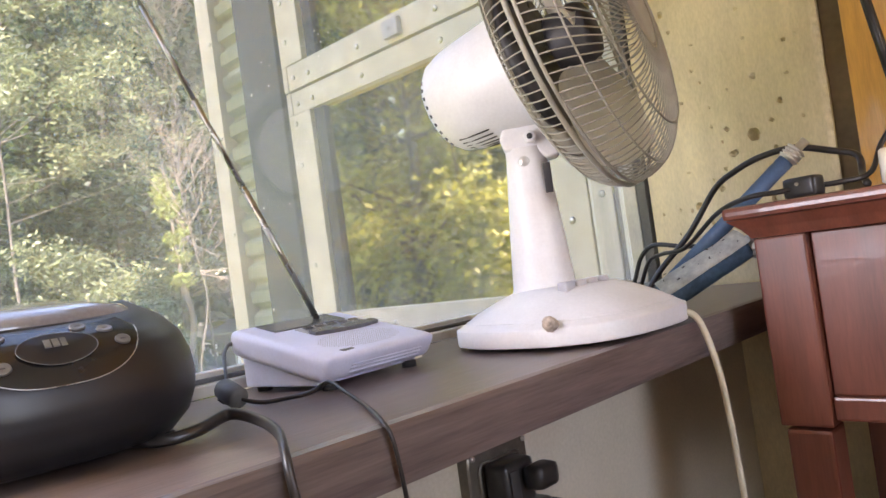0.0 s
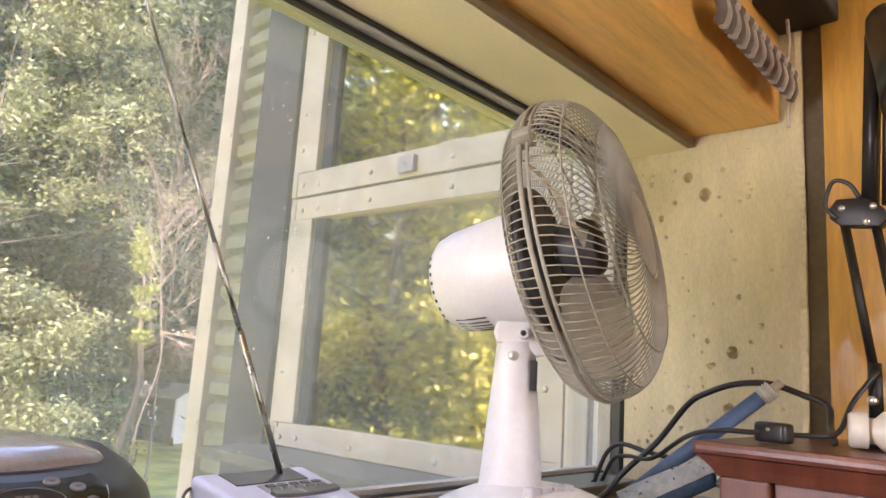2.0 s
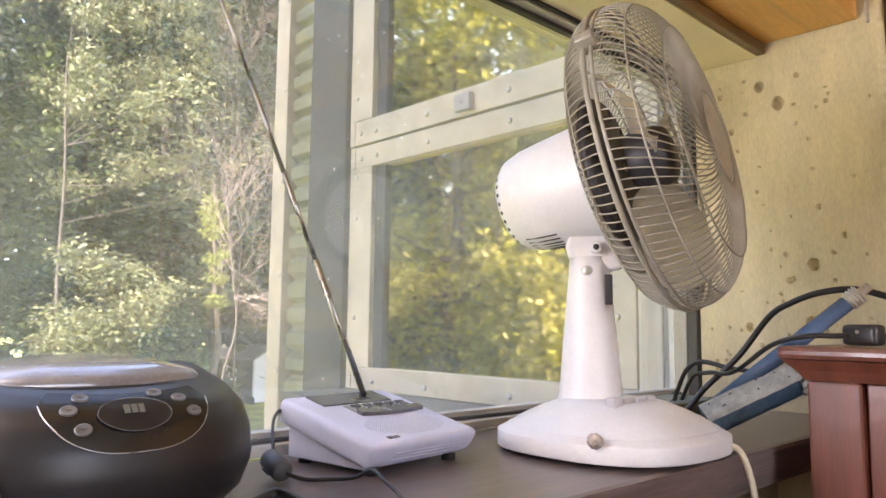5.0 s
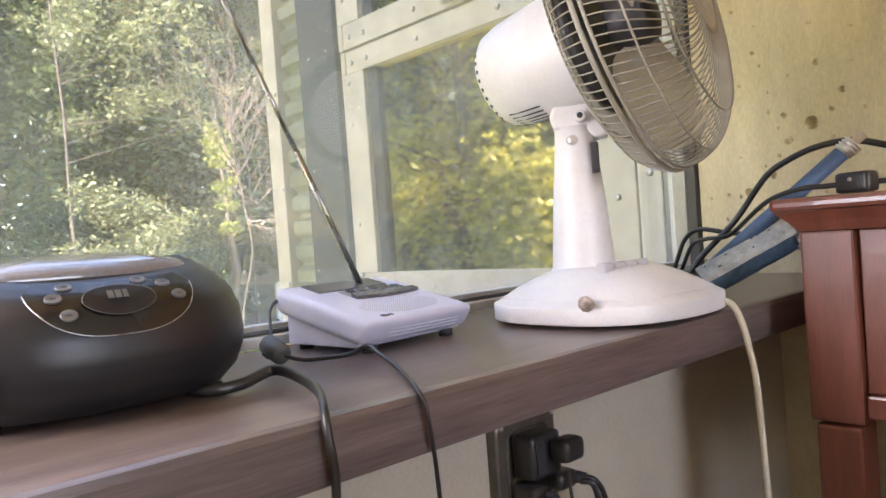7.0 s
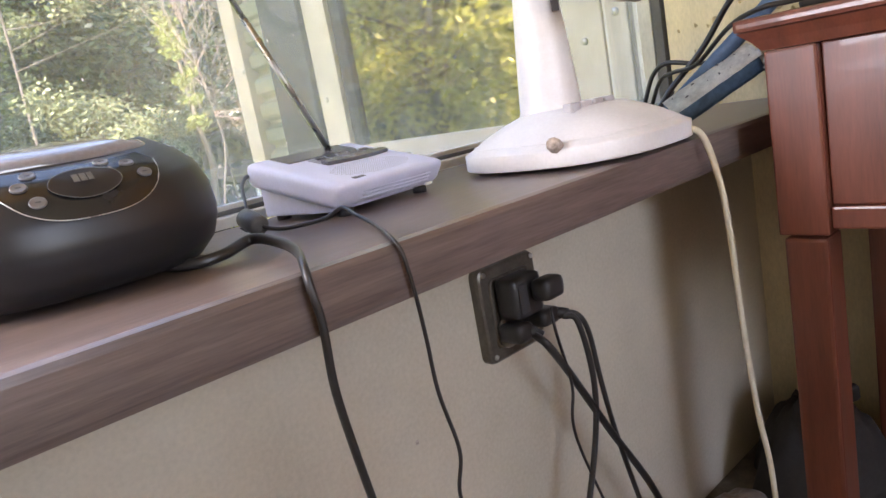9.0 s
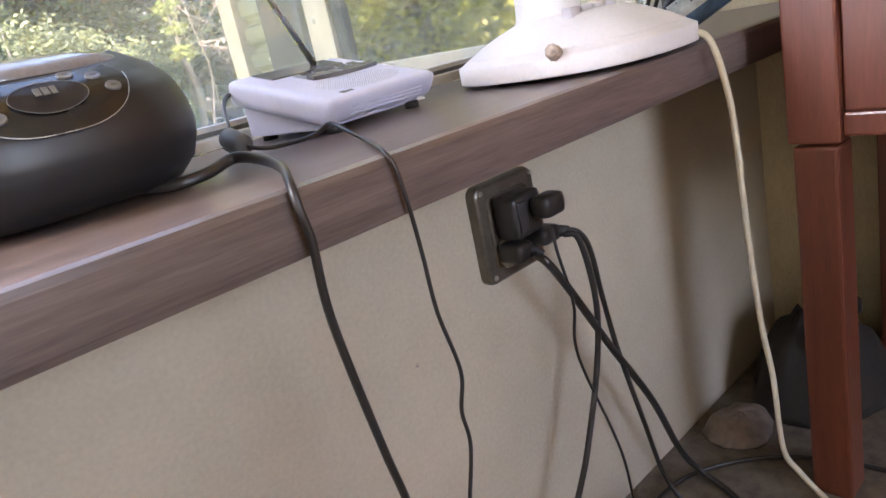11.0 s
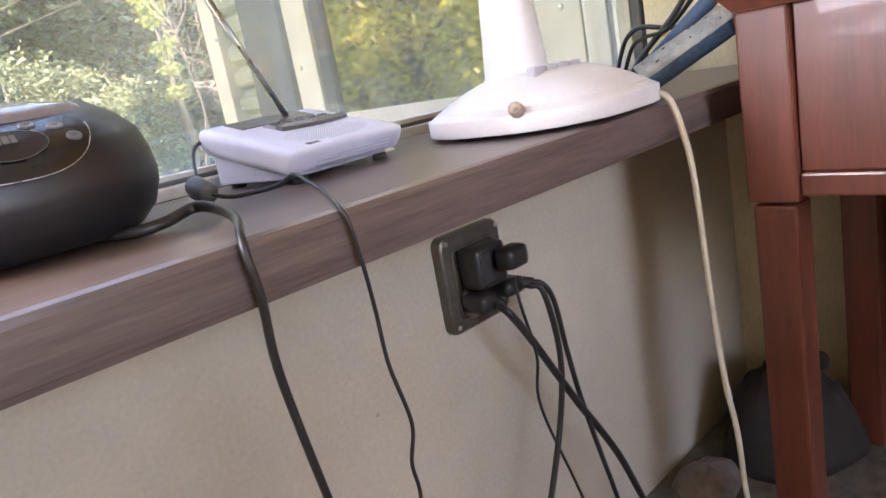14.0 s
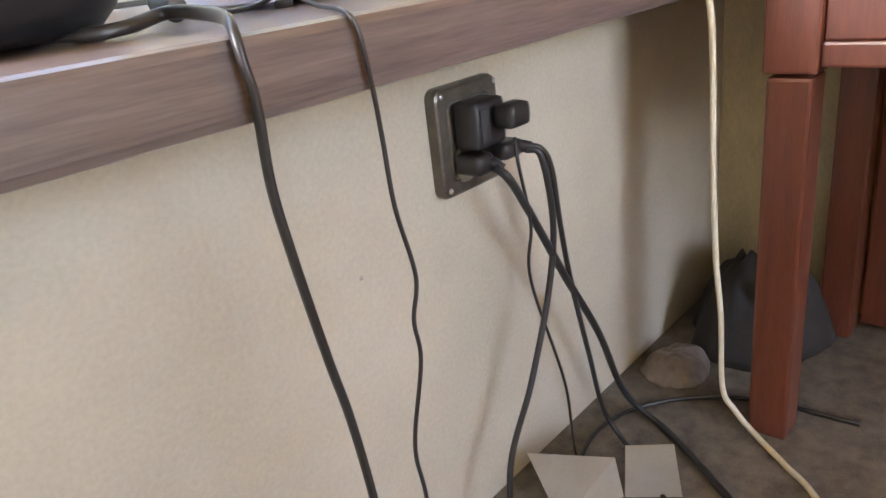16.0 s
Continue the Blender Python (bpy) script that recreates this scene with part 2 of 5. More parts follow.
def under(ob, parent):
    ob.parent = parent
    if parent.type == "EMPTY":
        ob.matrix_parent_inverse = Matrix.Translation(-parent.location)


def thing(name, at, label, category, group="", kind=""):
    e = new(name)
    e.location = at
    e.empty_display_size = 0.02
    return tagged(e, label, category, group, kind)


def box(lo, hi, bevel=0.0, bm=None, m=None):
    own = bm or bmesh.new()
    r = bmesh.ops.create_cube(own, size=1)
    size = [h - l for l, h in zip(lo, hi)]
    mid = [(h + l) / 2 for l, h in zip(lo, hi)]
    bmesh.ops.transform(own, matrix=(m or Matrix()) @ Matrix.Translation(mid) @ Matrix.Diagonal((*size, 1)), verts=r["verts"])
    if bevel:
        edges = list({e for v in r["verts"] for e in v.link_edges})
        bmesh.ops.bevel(own, geom=edges, offset=bevel, segments=2, affect="EDGES", profile=0.6)
    return own


def smooth_path(points, n=8):
    """A Catmull-Rom curve through the points."""
    p = [Vector(q) for q in points]
    p = [2 * p[0] - p[1], *p, 2 * p[-1] - p[-2]]
    out = []
    for i in range(1, len(p) - 2):
        for k in range(n):
            t = k / n
            a, b, c, d = p[i - 1], p[i], p[i + 1], p[i + 2]
            out.append(0.5 * (2 * b + (c - a) * t + (2 * a - 5 * b + 4 * c - d) * t * t + (3 * b - a - 3 * c + d) * t ** 3))
    return out + [p[-2]]


def sweep(path, radius, sides=8, flat=1.0, side=None, bm=None, closed=False):
    """A tube along a path; radius is a number or one per point; flat squeezes it across side."""
    bm = bm or bmesh.new()
    rings, up = [], Vector(side or (0.31, 0.17, 0.93)).normalized()
    count = len(path)
    for i, p in enumerate(path):
        a, b = path[(i - 1) % count if closed else max(i - 1, 0)], path[(i + 1) % count if closed else min(i + 1, count - 1)]
        t = (Vector(b) - Vector(a)).normalized()
        u = up - t * up.dot(t)
        u = u.normalized() if u.length > 1e-4 else t.orthogonal().normalized()
        if side is None:
            up = u
        w = t.cross(u)
        r = radius[i] if isinstance(radius, (list, tuple)) else radius
        rings.append([bm.verts.new(Vector(p) + r * (math.cos(2 * math.pi * k / sides) * u * flat + math.sin(2 * math.pi * k / sides) * w)) for k in range(sides)])
    for i in range(count if closed else count - 1):
        a, b = rings[i], rings[(i + 1) % count]
        for k in range(sides):
            bm.faces.new((a[k], a[(k + 1) % sides], b[(k + 1) % sides], b[k]))
    if not closed:
        bm.faces.new(rings[0])
        bm.faces.new(rings[-1])
    return bm


def lathe(profile, seg=40, m=None, sx=1.0, sy=1.0, bm=None, square=2.0):
    """A turned solid about z from rows of radius and height."""
    bm = bm or bmesh.new()
    m = m or Matrix()
    rings = []
    for r, z in profile:
        if r < 1e-5:
            rings.append([bm.verts.new(m @ Vector((0, 0, z)))])
        else:
            ring = []
            for k in range(seg):
                c, d = math.cos(2 * math.pi * k / seg), math.sin(2 * math.pi * k / seg)
                f = (abs(c) ** square + abs(d) ** square) ** (-1 / square)
                ring.append(bm.verts.new(m @ Vector((r * sx * f * c, r * sy * f * d, z))))
            rings.append(ring)
    for a, b in zip(rings, rings[1:]):
        for k in range(seg):
            j = (k + 1) % seg
            if len(a) == 1 and len(b) > 1:
                bm.faces.new((a[0], b[j], b[k]))
            elif len(b) == 1 and len(a) > 1:
                bm.faces.new((a[k], a[j], b[0]))
            elif len(a) > 1:
                bm.faces.new((a[k], a[j], b[j], b[k]))
    for ring in (rings[0], rings[-1]):
        if len(ring) > 1:
            bm.faces.new(ring)
    return bm


def aim(at, way, roll=0.0):
    """A pose whose z axis points along way."""
    return Matrix.Translation(at) @ Vector(way).to_track_quat("Z", "Y").to_matrix().to_4x4() @ Matrix.Rotation(roll, 4, "Z")


def cable(name, points, r, mat, label, category="cable", flat=1.0, n=8, parent=None, sides=8):
    ob = part(name, sweep(smooth_path(points, n), r, sides, flat), mat, parent)
    return tagged(ob, label, "" if parent else category)


FLOOR, SILL, EDGE, WALL, FRAME = 0.235, 0.80, 0.405, 0.55, 0.70
SOFFIT, EAST, TOP, WEST, SOUTH = 1.385, 1.333, 2.45, -2.2, -2.6


def solid(name, lo, hi, mat, label, category="wall", bevel=0.0):
    return tagged(part(name, box(lo, hi, bevel), mat, None, label, smooth=False), label, category, "", "structure")


# ---- room ----
solid("floor", (WEST, SOUTH, FLOOR - 0.1), (EAST + 0.15, WALL + 0.15, FLOOR), "carpet", "brown short-pile carpet floor", "floor")
solid("ceiling", (WEST - 0.15, SOUTH - 0.15, TOP), (EAST + 0.15, FRAME + 0.06, TOP + 0.1), "white_paint", "plain off-white room ceiling", "ceiling")
solid("wall_window_lower", (WEST, WALL, FLOOR), (EAST, FRAME + 0.06, SILL - 0.042), "wall_paint", "beige painted wall under the window board")
solid("wall_window_upper", (WEST, FRAME - 0.0, SOFFIT + 0.03), (EAST, FRAME + 0.06, TOP), "wall_paint", "plain wall over the window")
solid("wall_window_side", (WEST, WALL, SILL - 0.042), (-1.6, FRAME + 0.06, SOFFIT + 0.03), "wall_paint", "plain wall beside the window")
solid("wall_west", (WEST - 0.15, SOUTH - 0.15, FLOOR - 0.1), (WEST, FRAME + 0.06, TOP), "wall_paint", "plain beige room wall")
solid("wall_south_near", (WEST, SOUTH - 0.15, FLOOR - 0.1), (-0.35, SOUTH, TOP), "wall_paint", "plain beige room wall")
solid("wall_south_corner", (0.75, SOUTH - 0.15, FLOOR - 0.1), (EAST + 0.15, SOUTH, TOP), "wall_paint", "plain beige room wall")
solid("wall_south_low", (-0.35, SOUTH - 0.15, FLOOR - 0.1), (0.75, SOUTH, 0.95), "wall_paint", "plain beige room wall")
solid("wall_south_high", (-0.35, SOUTH - 0.15, 2.15), (0.75, SOUTH, TOP), "wall_paint", "plain beige room wall")
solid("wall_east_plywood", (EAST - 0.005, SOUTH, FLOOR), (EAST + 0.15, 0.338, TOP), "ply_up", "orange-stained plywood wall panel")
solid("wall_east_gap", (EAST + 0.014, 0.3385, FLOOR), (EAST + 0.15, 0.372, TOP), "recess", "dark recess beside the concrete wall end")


def concrete_wall():
    """The concrete wall end, with air holes sunk into its face and a ragged near edge."""
    rng = random.Random(4)
    y0, y1, z0, z1 = 0.370, 0.672, FLOOR, TOP
    ny, nz = 130, 330
    zmap = [0.78 + 0.62 * i / (nz - 30) for i in range(nz - 29)]
    zs = [z0 + (0.78 - z0) * i / 14 for i in range(14)] + zmap + [1.40 + (z1 - 1.40) * (i + 1) / 14 for i in range(14)]
    holes = [(0.558, 1.333, 0.0075), (0.528, 1.299, 0.0095), (0.483, 1.030, 0.0085), (0.586, 0.931, 0.006), (0.489, 0.939, 0.008), (0.500, 0.915, 0.005), (0.545, 0.955, 0.004)]
    holes += [(rng.uniform(y0 + 0.02, y1 - 0.02), rng.uniform(0.82, 1.37), abs(rng.gauss(0, 0.0013)) + 0.0015) for _ in range(85)]
    bm = bmesh.new()
    grid = []
    for j, z in enumerate(zs):
        row = []
        for i in range(ny + 1):
            y = y0 + (y1 - y0) * i / ny
            x = EAST + 0.0012 * noise.noise((y * 18, z * 18, 3))
            for hy, hz, r in holes:
                d = math.hypot(y - hy, (z - hz) * 0.85) / r
                if d < 1.0:
                    x += 2.2 * r * (1 - d * d) ** 0.5
            if i < 4:
                chip = noise.noise((z * 45, 0.3, 8)) + 0.6 * noise.noise((z * 130, 0.3, 2))
                x += max(0, 0.55 + chip) * 0.006 * (4 - i) / 4
                y += max(0, chip) * 0.004 * (4 - i) / 4
            row.append(bm.verts.new((x, y, z)))
        grid.append(row)
    for a, b in zip(grid, grid[1:]):
        for i in range(ny):
            bm.faces.new((a[i], a[i + 1], b[i + 1], b[i]))
    for i in (0, ny):
        backs = [bm.verts.new((EAST + 0.16, (y0, y1)[i > 0], z)) for z in (z0, z1)]
        bm.faces.new([r[i] for r in grid] + [backs[1], backs[0]])
    ob = part("wall_east_concrete", bm, "concrete", None, "", smooth=False)
    return tagged(ob, "pale yellowish concrete wall end pitted with air holes", "wall", "", "structure")


concrete_wall()

# window board, soffit and boxed header
sill = tagged(part("window_sill", box((WEST, EDGE, SILL - 0.042), (EAST - 0.002, FRAME + 0.004, SILL), 0.006), "sill", smooth=False), "thick worn dark brown wooden window board", "window sill", "", "structure")
solid("soffit", (-1.6, 0.5585, SOFFIT), (EAST - 0.002, FRAME + 0.001, SOFFIT + 0.028), "soffit", "cream painted board over the window", "soffit")
# Soffit's room-side edge; its shade is put into the dark brown.
solid("soffit_edge", (-1.6, 0.544, SOFFIT + 0.001), (EAST - 0.002, 0.558, SOFFIT + 0.0185), "edge_shade", "soffit edge strip, dark brown for its shade", "trim", 0.002)
solid("header_box", (WEST, 0.404, SOFFIT + 0.019), (EAST - 0.002, 0.5575, SOFFIT + 0.45), "ply", "orange varnished plywood boxed header beam", "beam", 0.002)
solid("header_fill", (WEST, 0.558, SOFFIT + 0.03), (EAST - 0.002, FRAME - 0.001, TOP), "wall_paint", "plain wall over the window head")

# main window
win = thing("window_1", (0, FRAME + 0.03, SILL), "wide fixed window in a thin aluminium and rubber frame, glass with an added pale haze", "window", "", "structure")
part("frame_bottom", box((-1.6, FRAME - 0.001, SILL + 0.0005), (EAST + 0.06, FRAME + 0.058, SILL + 0.012), 0.002), "alu", win, smooth=False)
part("track", box((-1.6, FRAME + 0.008, SILL + 0.0125), (EAST + 0.06, FRAME + 0.014, SILL + 0.017), 0.001), "dark_metal", win, smooth=False)
part("track", box((-1.6, FRAME + 0.022, SILL + 0.0125), (EAST + 0.06, FRAME + 0.040, SILL + 0.021), 0.001), "alu", win, smooth=False)
part("frame_top", box((-1.6, FRAME - 0.014, SOFFIT - 0.008), (EAST - 0.003, FRAME + 0.05, SOFFIT - 0.0005), 0.002), "alu", win, smooth=False)
part("gasket", box((-1.6, FRAME + 0.002, SOFFIT - 0.015), (EAST - 0.003, FRAME + 0.012, SOFFIT - 0.0085), 0.001), "rubber", win, smooth=False)
part("gasket", box((-1.6, FRAME - 0.020, SOFFIT - 0.006), (EAST - 0.003, FRAME - 0.0145, SOFFIT - 0.0005), 0.001), "rubber", win, smooth=False)
part("frame_side", box((EAST - 0.004, FRAME - 0.022, SILL + 0.013), (EAST + 0.022, FRAME - 0.004, SOFFIT - 0.0155), 0.002), "dark_metal", win, smooth=False)
part("frame_side", box((EAST - 0.004, FRAME - 0.003, SILL + 0.013), (EAST + 0.030, FRAME + 0.022, SOFFIT - 0.0155), 0.002), "alu", win, smooth=False)
part("frame_side", box((-1.6, FRAME - 0.001, SILL + 0.013), (-1.56, FRAME + 0.05, SOFFIT - 0.0155), 0.002), "alu", win, smooth=False)
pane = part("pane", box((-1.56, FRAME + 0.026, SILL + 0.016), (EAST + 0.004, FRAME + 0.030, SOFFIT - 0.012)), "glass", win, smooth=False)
pane.visible_shadow = False
rngs = random.Random(12)
flecks = bmesh.new()
for _ in range(85):
    x, z = rngs.uniform(0.25, 1.25), rngs.uniform(0.84, 1.36)
    if rngs.random() < 0.55:
        x, z = rngs.choice([(0.61, 1.12), (0.64, 1.05), (0.60, 1.24), (0.66, 1.30), (0.70, 1.17)])
        x, z = x + rngs.gauss(0, 0.012), z + rngs.gauss(0, 0.018)
    r = rngs.uniform(0.0003, 0.0008)
    lathe([(0.0, 0.0004), (r, 0.0)], 6, aim((x, FRAME + 0.0258, z), (0, -1, 0)), 1.0, rngs.uniform(0.6, 2.2), bm=flecks)
tagged(part("flecks", flecks, "paper", win, "tiny dried white flecks on the glass"), kind="stuff")

# ---- outside: the wing with its bolted window ----
WX = 1.412
solid("wall_wing", (WX + 0.05, 0.70, -1.8), (WX + 0.22, 2.16, 3.2), "dark_metal", "dark outer wall behind the bolted window", "wall")
solid("wall_below_window", (WEST - 0.15, FRAME + 0.061, -1.8), (WX + 0.05, FRAME + 0.08, SILL - 0.07), "alu_cream", "outer wall under the window", "wall")
# Added mass above the roof, out of view, keeps sun off the wing.
solid("wing_sun_blocker", (-2.99, SOUTH - 0.15, TOP + 0.351), (WX + 0.3, FRAME + 0.09, 5.6), "alu_cream", "unseen mass above the roof that shades the wing", "wall")
# Added mass to the west, never in view, stops sun entering the south opening.
solid("west_sun_blocker", (-7.0, SOUTH - 4.2, -1.8), (-3.0, FRAME + 0.09, 5.6), "alu_cream", "unseen mass beside the house that keeps sun out of the room", "wall")
solid("roof_slab", (WEST - 0.15, SOUTH - 0.15, TOP + 0.101), (WX + 0.3, FRAME + 0.09, TOP + 0.35), "alu_cream", "flat roof edge", "roof")


def bolt_mesh():
    bm = lathe([(0.0, 0.0060), (0.0035, 0.0056), (0.0065, 0.0040), (0.0078, 0.0)], 10)
    finish(bm)
    me = bpy.data.meshes.new("bolt")
    bm.to_mesh(me)
    bm.free()
    me.materials.append(M["bolt"])
    return me


BOLT = bolt_mesh()


def bolts(parent, spots, x):
    for y, z in spots:
        b = new("bolt", BOLT)
        b.matrix_basis = aim((x, y, z), (-1, 0, 0))
        under(b, parent)


def bolted_window():
    w = thing("window_2", (WX, 1.3, 0.745), "bolted cream aluminium window of two sashes, its panes mirroring trees", "window", "", "structure")
    front = WX
    rails = [
        ("bottom_rail", (front, 0.862, 0.744), (front + 0.03, 1.79, 0.806)),
        ("lower_top_rail", (front, 0.862, 1.388), (front + 0.03, 1.79, 1.452)),
        ("upper_bottom_rail", (front - 0.004, 0.862, 1.458), (front + 0.03, 1.79, 1.530)),
        ("upper_top_rail", (front - 0.004, 0.862, 2.20), (front + 0.03, 1.79, 2.28)),
    ]
    for name, lo, hi in rails:
        part(name, box(lo, hi, 0.002), "alu_cream", w, smooth=False)
    for y0, y1 in ((0.846, 0.955), (1.708, 1.812)):
        part("stile", box((front - 0.002, y0, 0.807), (front + 0.03, y1, 1.387), 0.002), "alu_cream", w, smooth=False)
        part("stile", box((front - 0.006, y0, 1.531), (front + 0.03, y1, 2.199), 0.002), "alu_cream", w, smooth=False)
    for y0, y1 in ((0.846, 0.861), (1.791, 1.812)):
        part("stile_end", box((front - 0.002, y0, 0.744), (front + 0.03, y1, 0.8065), 0.002), "alu_cream", w, smooth=False)
        part("stile_end", box((front - 0.002, y0, 1.388), (front + 0.03, y1, 1.4535), 0.002), "alu_cream", w, smooth=False)
        part("stile_end", box((front - 0.006, y0, 1.4565), (front + 0.03, y1, 1.5305), 0.002), "alu_cream", w, smooth=False)
    for z0, z1 in ((0.806, 1.388), (1.530, 2.20)):
        part("bead", box((front + 0.012, 1.664, z0), (front + 0.034, 1.7075, z1), 0.002), "post", w, smooth=False)
        part("bead", box((front + 0.012, 0.956, z0), (front + 0.034, 0.975, z1), 0.002), "post", w, smooth=False)
        part("pane", box((front + 0.024, 0.95, z0 - 0.01), (front + 0.030, 1.71, z1 + 0.01)), "mirror_pane", w, smooth=False)
    ys = [0.889 + 0.2905 * i for i in range(4)]
    bolts(w, [(y, 0.767) for y in ys] + [(y, 1.416) for y in ys] + [(1.69, 1.416), (1.69, 0.77)], front - 0.0005)
    bolts(w, [(y, 1.491) for y in ys] + [(1.69, 1.487)], front - 0.0045)
    bolts(w, [(1.778, z) for z in (0.80, 0.948, 1.239, 1.36)] + [(0.889, z) for z in (0.949, 1.24)], front - 0.0025)
    bolts(w, [(1.778, z) for z in (1.60, 1.715, 1.98)] + [(0.889, z) for z in (1.60, 1.9)], front - 0.0065)
    latch = part("latch", box((front - 0.022, 1.296, 1.468), (front - 0.0045, 1.352, 1.512), 0.003), "radio_key", w, "grey square window latch")
    part("latch_hole", lathe([(0.0, 0.001), (0.004, 0.001), (0.004, 0.0)], 10, aim((front - 0.022, 1.324, 1.489), (-1, 0, 0))), "ink", latch)
    part("torn_sticker", box((front + 0.019, 1.16, 1.531), (front + 0.0235, 1.24, 1.543)), "alu_cream", w, smooth=False)


bolted_window()
tr = thing("jamb_trim", (WX, 0.80, 0.75), "cream metal jamb strips beside the bolted window", "trim", "", "structure")
part("strip", box((WX + 0.004, 0.829, 0.75), (WX + 0.05, 0.8455, 3.0), 0.002), "alu", tr, smooth=False)
part("strip", box((WX - 0.014, 0.783, 0.75), (WX + 0.05, 0.8285, 3.0), 0.002), "alu_cream", tr, smooth=False)
part("strip", box((WX - 0.008, 0.766, 0.75), (WX + 0.05, 0.7825, 3.0), 0.002), "dark_metal", tr, smooth=False)
part("strip", box((WX - 0.022, 0.742, 0.75), (WX + 0.05, 0.7655, 3.0), 0.002), "alu", tr, smooth=False)
bolts(tr, [(0.806, z) for z in (0.80, 0.990, 1.24, 1.54)], WX - 0.0145)
solid("ledge", (1.20, FRAME + 0.059, 0.716), (WX - 0.001, 1.82, 0.742), "dark_metal", "grey sheet-metal ledge under the bolted window", "ledge", 0.002)
solid("corner_post", (WX - 0.02, 1.815, -1.8), (WX + 0.049, 2.012, 3.2), "post", "dark painted steel corner post", "post", 0.004)


def corrugated():
    bm = bmesh.new()
    rows = []
    n = 560
    for i in range(n + 1):
        z = -1.8 + 5.0 * i / n
        x = WX + 0.008 - 0.013 * math.tanh(3.0 * math.sin(2 * math.pi * z / 0.078) + 1.6)
        rows.append([bm.verts.new((x, y, z)) for y in (2.013, 2.17)])
    for a, b in zip(rows, rows[1:]):
        bm.faces.new((a[0], a[1], b[1], b[0]))
    r = bmesh.ops.solidify(bm, geom=bm.faces[:], thickness=0.002)
    ob = part("corrugated_siding", bm, "siding", None, "", smooth=False)
    tagged(ob, "yellowish corrugated steel siding with small screws", "siding", "", "structure")
    bolts(ob, [(2.035, 0.097 + 0.156 * k) for k in range(18)], WX - 0.0005)
    return ob


corrugated()
fl = solid("flashing", (WX - 0.028, 2.142, -1.8), (WX + 0.22, 2.222, 3.2), "alu_cream", "pale metal corner flashing", "flashing", 0.003)
bolts(fl, [(2.155, 0.15 + 0.312 * k) for k in range(9)], WX - 0.0285)

# ---- outside: ground, shed, trees ----
GROUND = -1.8
bm = bmesh.new()
ring = [bm.verts.new((400 * math.cos(a * math.pi / 32), 400 * math.sin(a * math.pi / 32), GROUND)) for a in range(64)]
bm.faces.new(ring)
tagged(part("ground", bm, "grass", smooth=False), "sunlit lawn of yellowish green grass", "ground", "", "structure")


def shed():
    m = Matrix.Translation((12.82, 22.7, GROUND)) @ Matrix.Rotation(radians(16.5), 4, "Z")
    s = thing("shed", (12.82, 22.7, GROUND), "small garden shed with white gable and dark side wall", "shed")
    bm = bmesh.new()
    gable = [(0.0, 0), (1.5, 0), (1.5, 1.5), (0.75, 1.84), (0.0, 1.5)]
    front = [bm.verts.new(m @ Vector((x, 0.0, z))) for x, z in gable]
    rear = [bm.verts.new(m @ Vector((x, 0.08, z))) for x, z in gable]
    bm.faces.new(front)
    bm.faces.new(rear)
    for i in range(5):
        bm.faces.new((front[i], front[(i + 1) % 5], rear[(i + 1) % 5], rear[i]))
    wall = part("gable_wall", bm, "shed_white", s, smooth=False)
    part("door", box((0.78, -0.03, 0.06), (1.24, -0.002, 1.32), 0, None, m), "shed_dark", wall, "dark plank door", smooth=False)
    part("side_wall", box((-0.001, 0.081, 0), (0.08, 2.2, 1.5), 0, None, m), "shed_dark", s, smooth=False)
    part("back_wall", box((0.0, 2.201, 0), (1.5, 2.28, 1.5), 0, None, m), "shed_dark", s, smooth=False)
    part("far_wall", box((1.42, 0.081, 0), (1.5, 2.2, 1.5), 0, None, m), "shed_dark", s, smooth=False)
    bm = bmesh.new()
    pts = [(-0.14, 1.45), (0.75, 1.86), (1.64, 1.45), (1.64, 1.51), (0.75, 1.93), (-0.14, 1.51)]
    a = [bm.verts.new(m @ Vector((x, -0.12, z))) for x, z in pts]
    b = [bm.verts.new(m @ Vector((x, 2.4, z))) for x, z in pts]
    bm.faces.new(a)
    bm.faces.new(b)
    for i in range(6):
        bm.faces.new((a[i], a[(i + 1) % 6], b[(i + 1) % 6], b[i]))
    part("roof", bm, "roofing", s, smooth=False)
    wnd = part("window", box((-0.04, 0.85, 0.72), (-0.002, 1.45, 1.22), 0, None, m), "shed_white", s, smooth=False)
    for k in range(2):
        part("pane", box((-0.05, 0.91 + 0.26 * k, 0.78), (-0.041, 1.13 + 0.26 * k, 1.16), 0, None, m), "radio_dark", wnd, smooth=False)


shed()


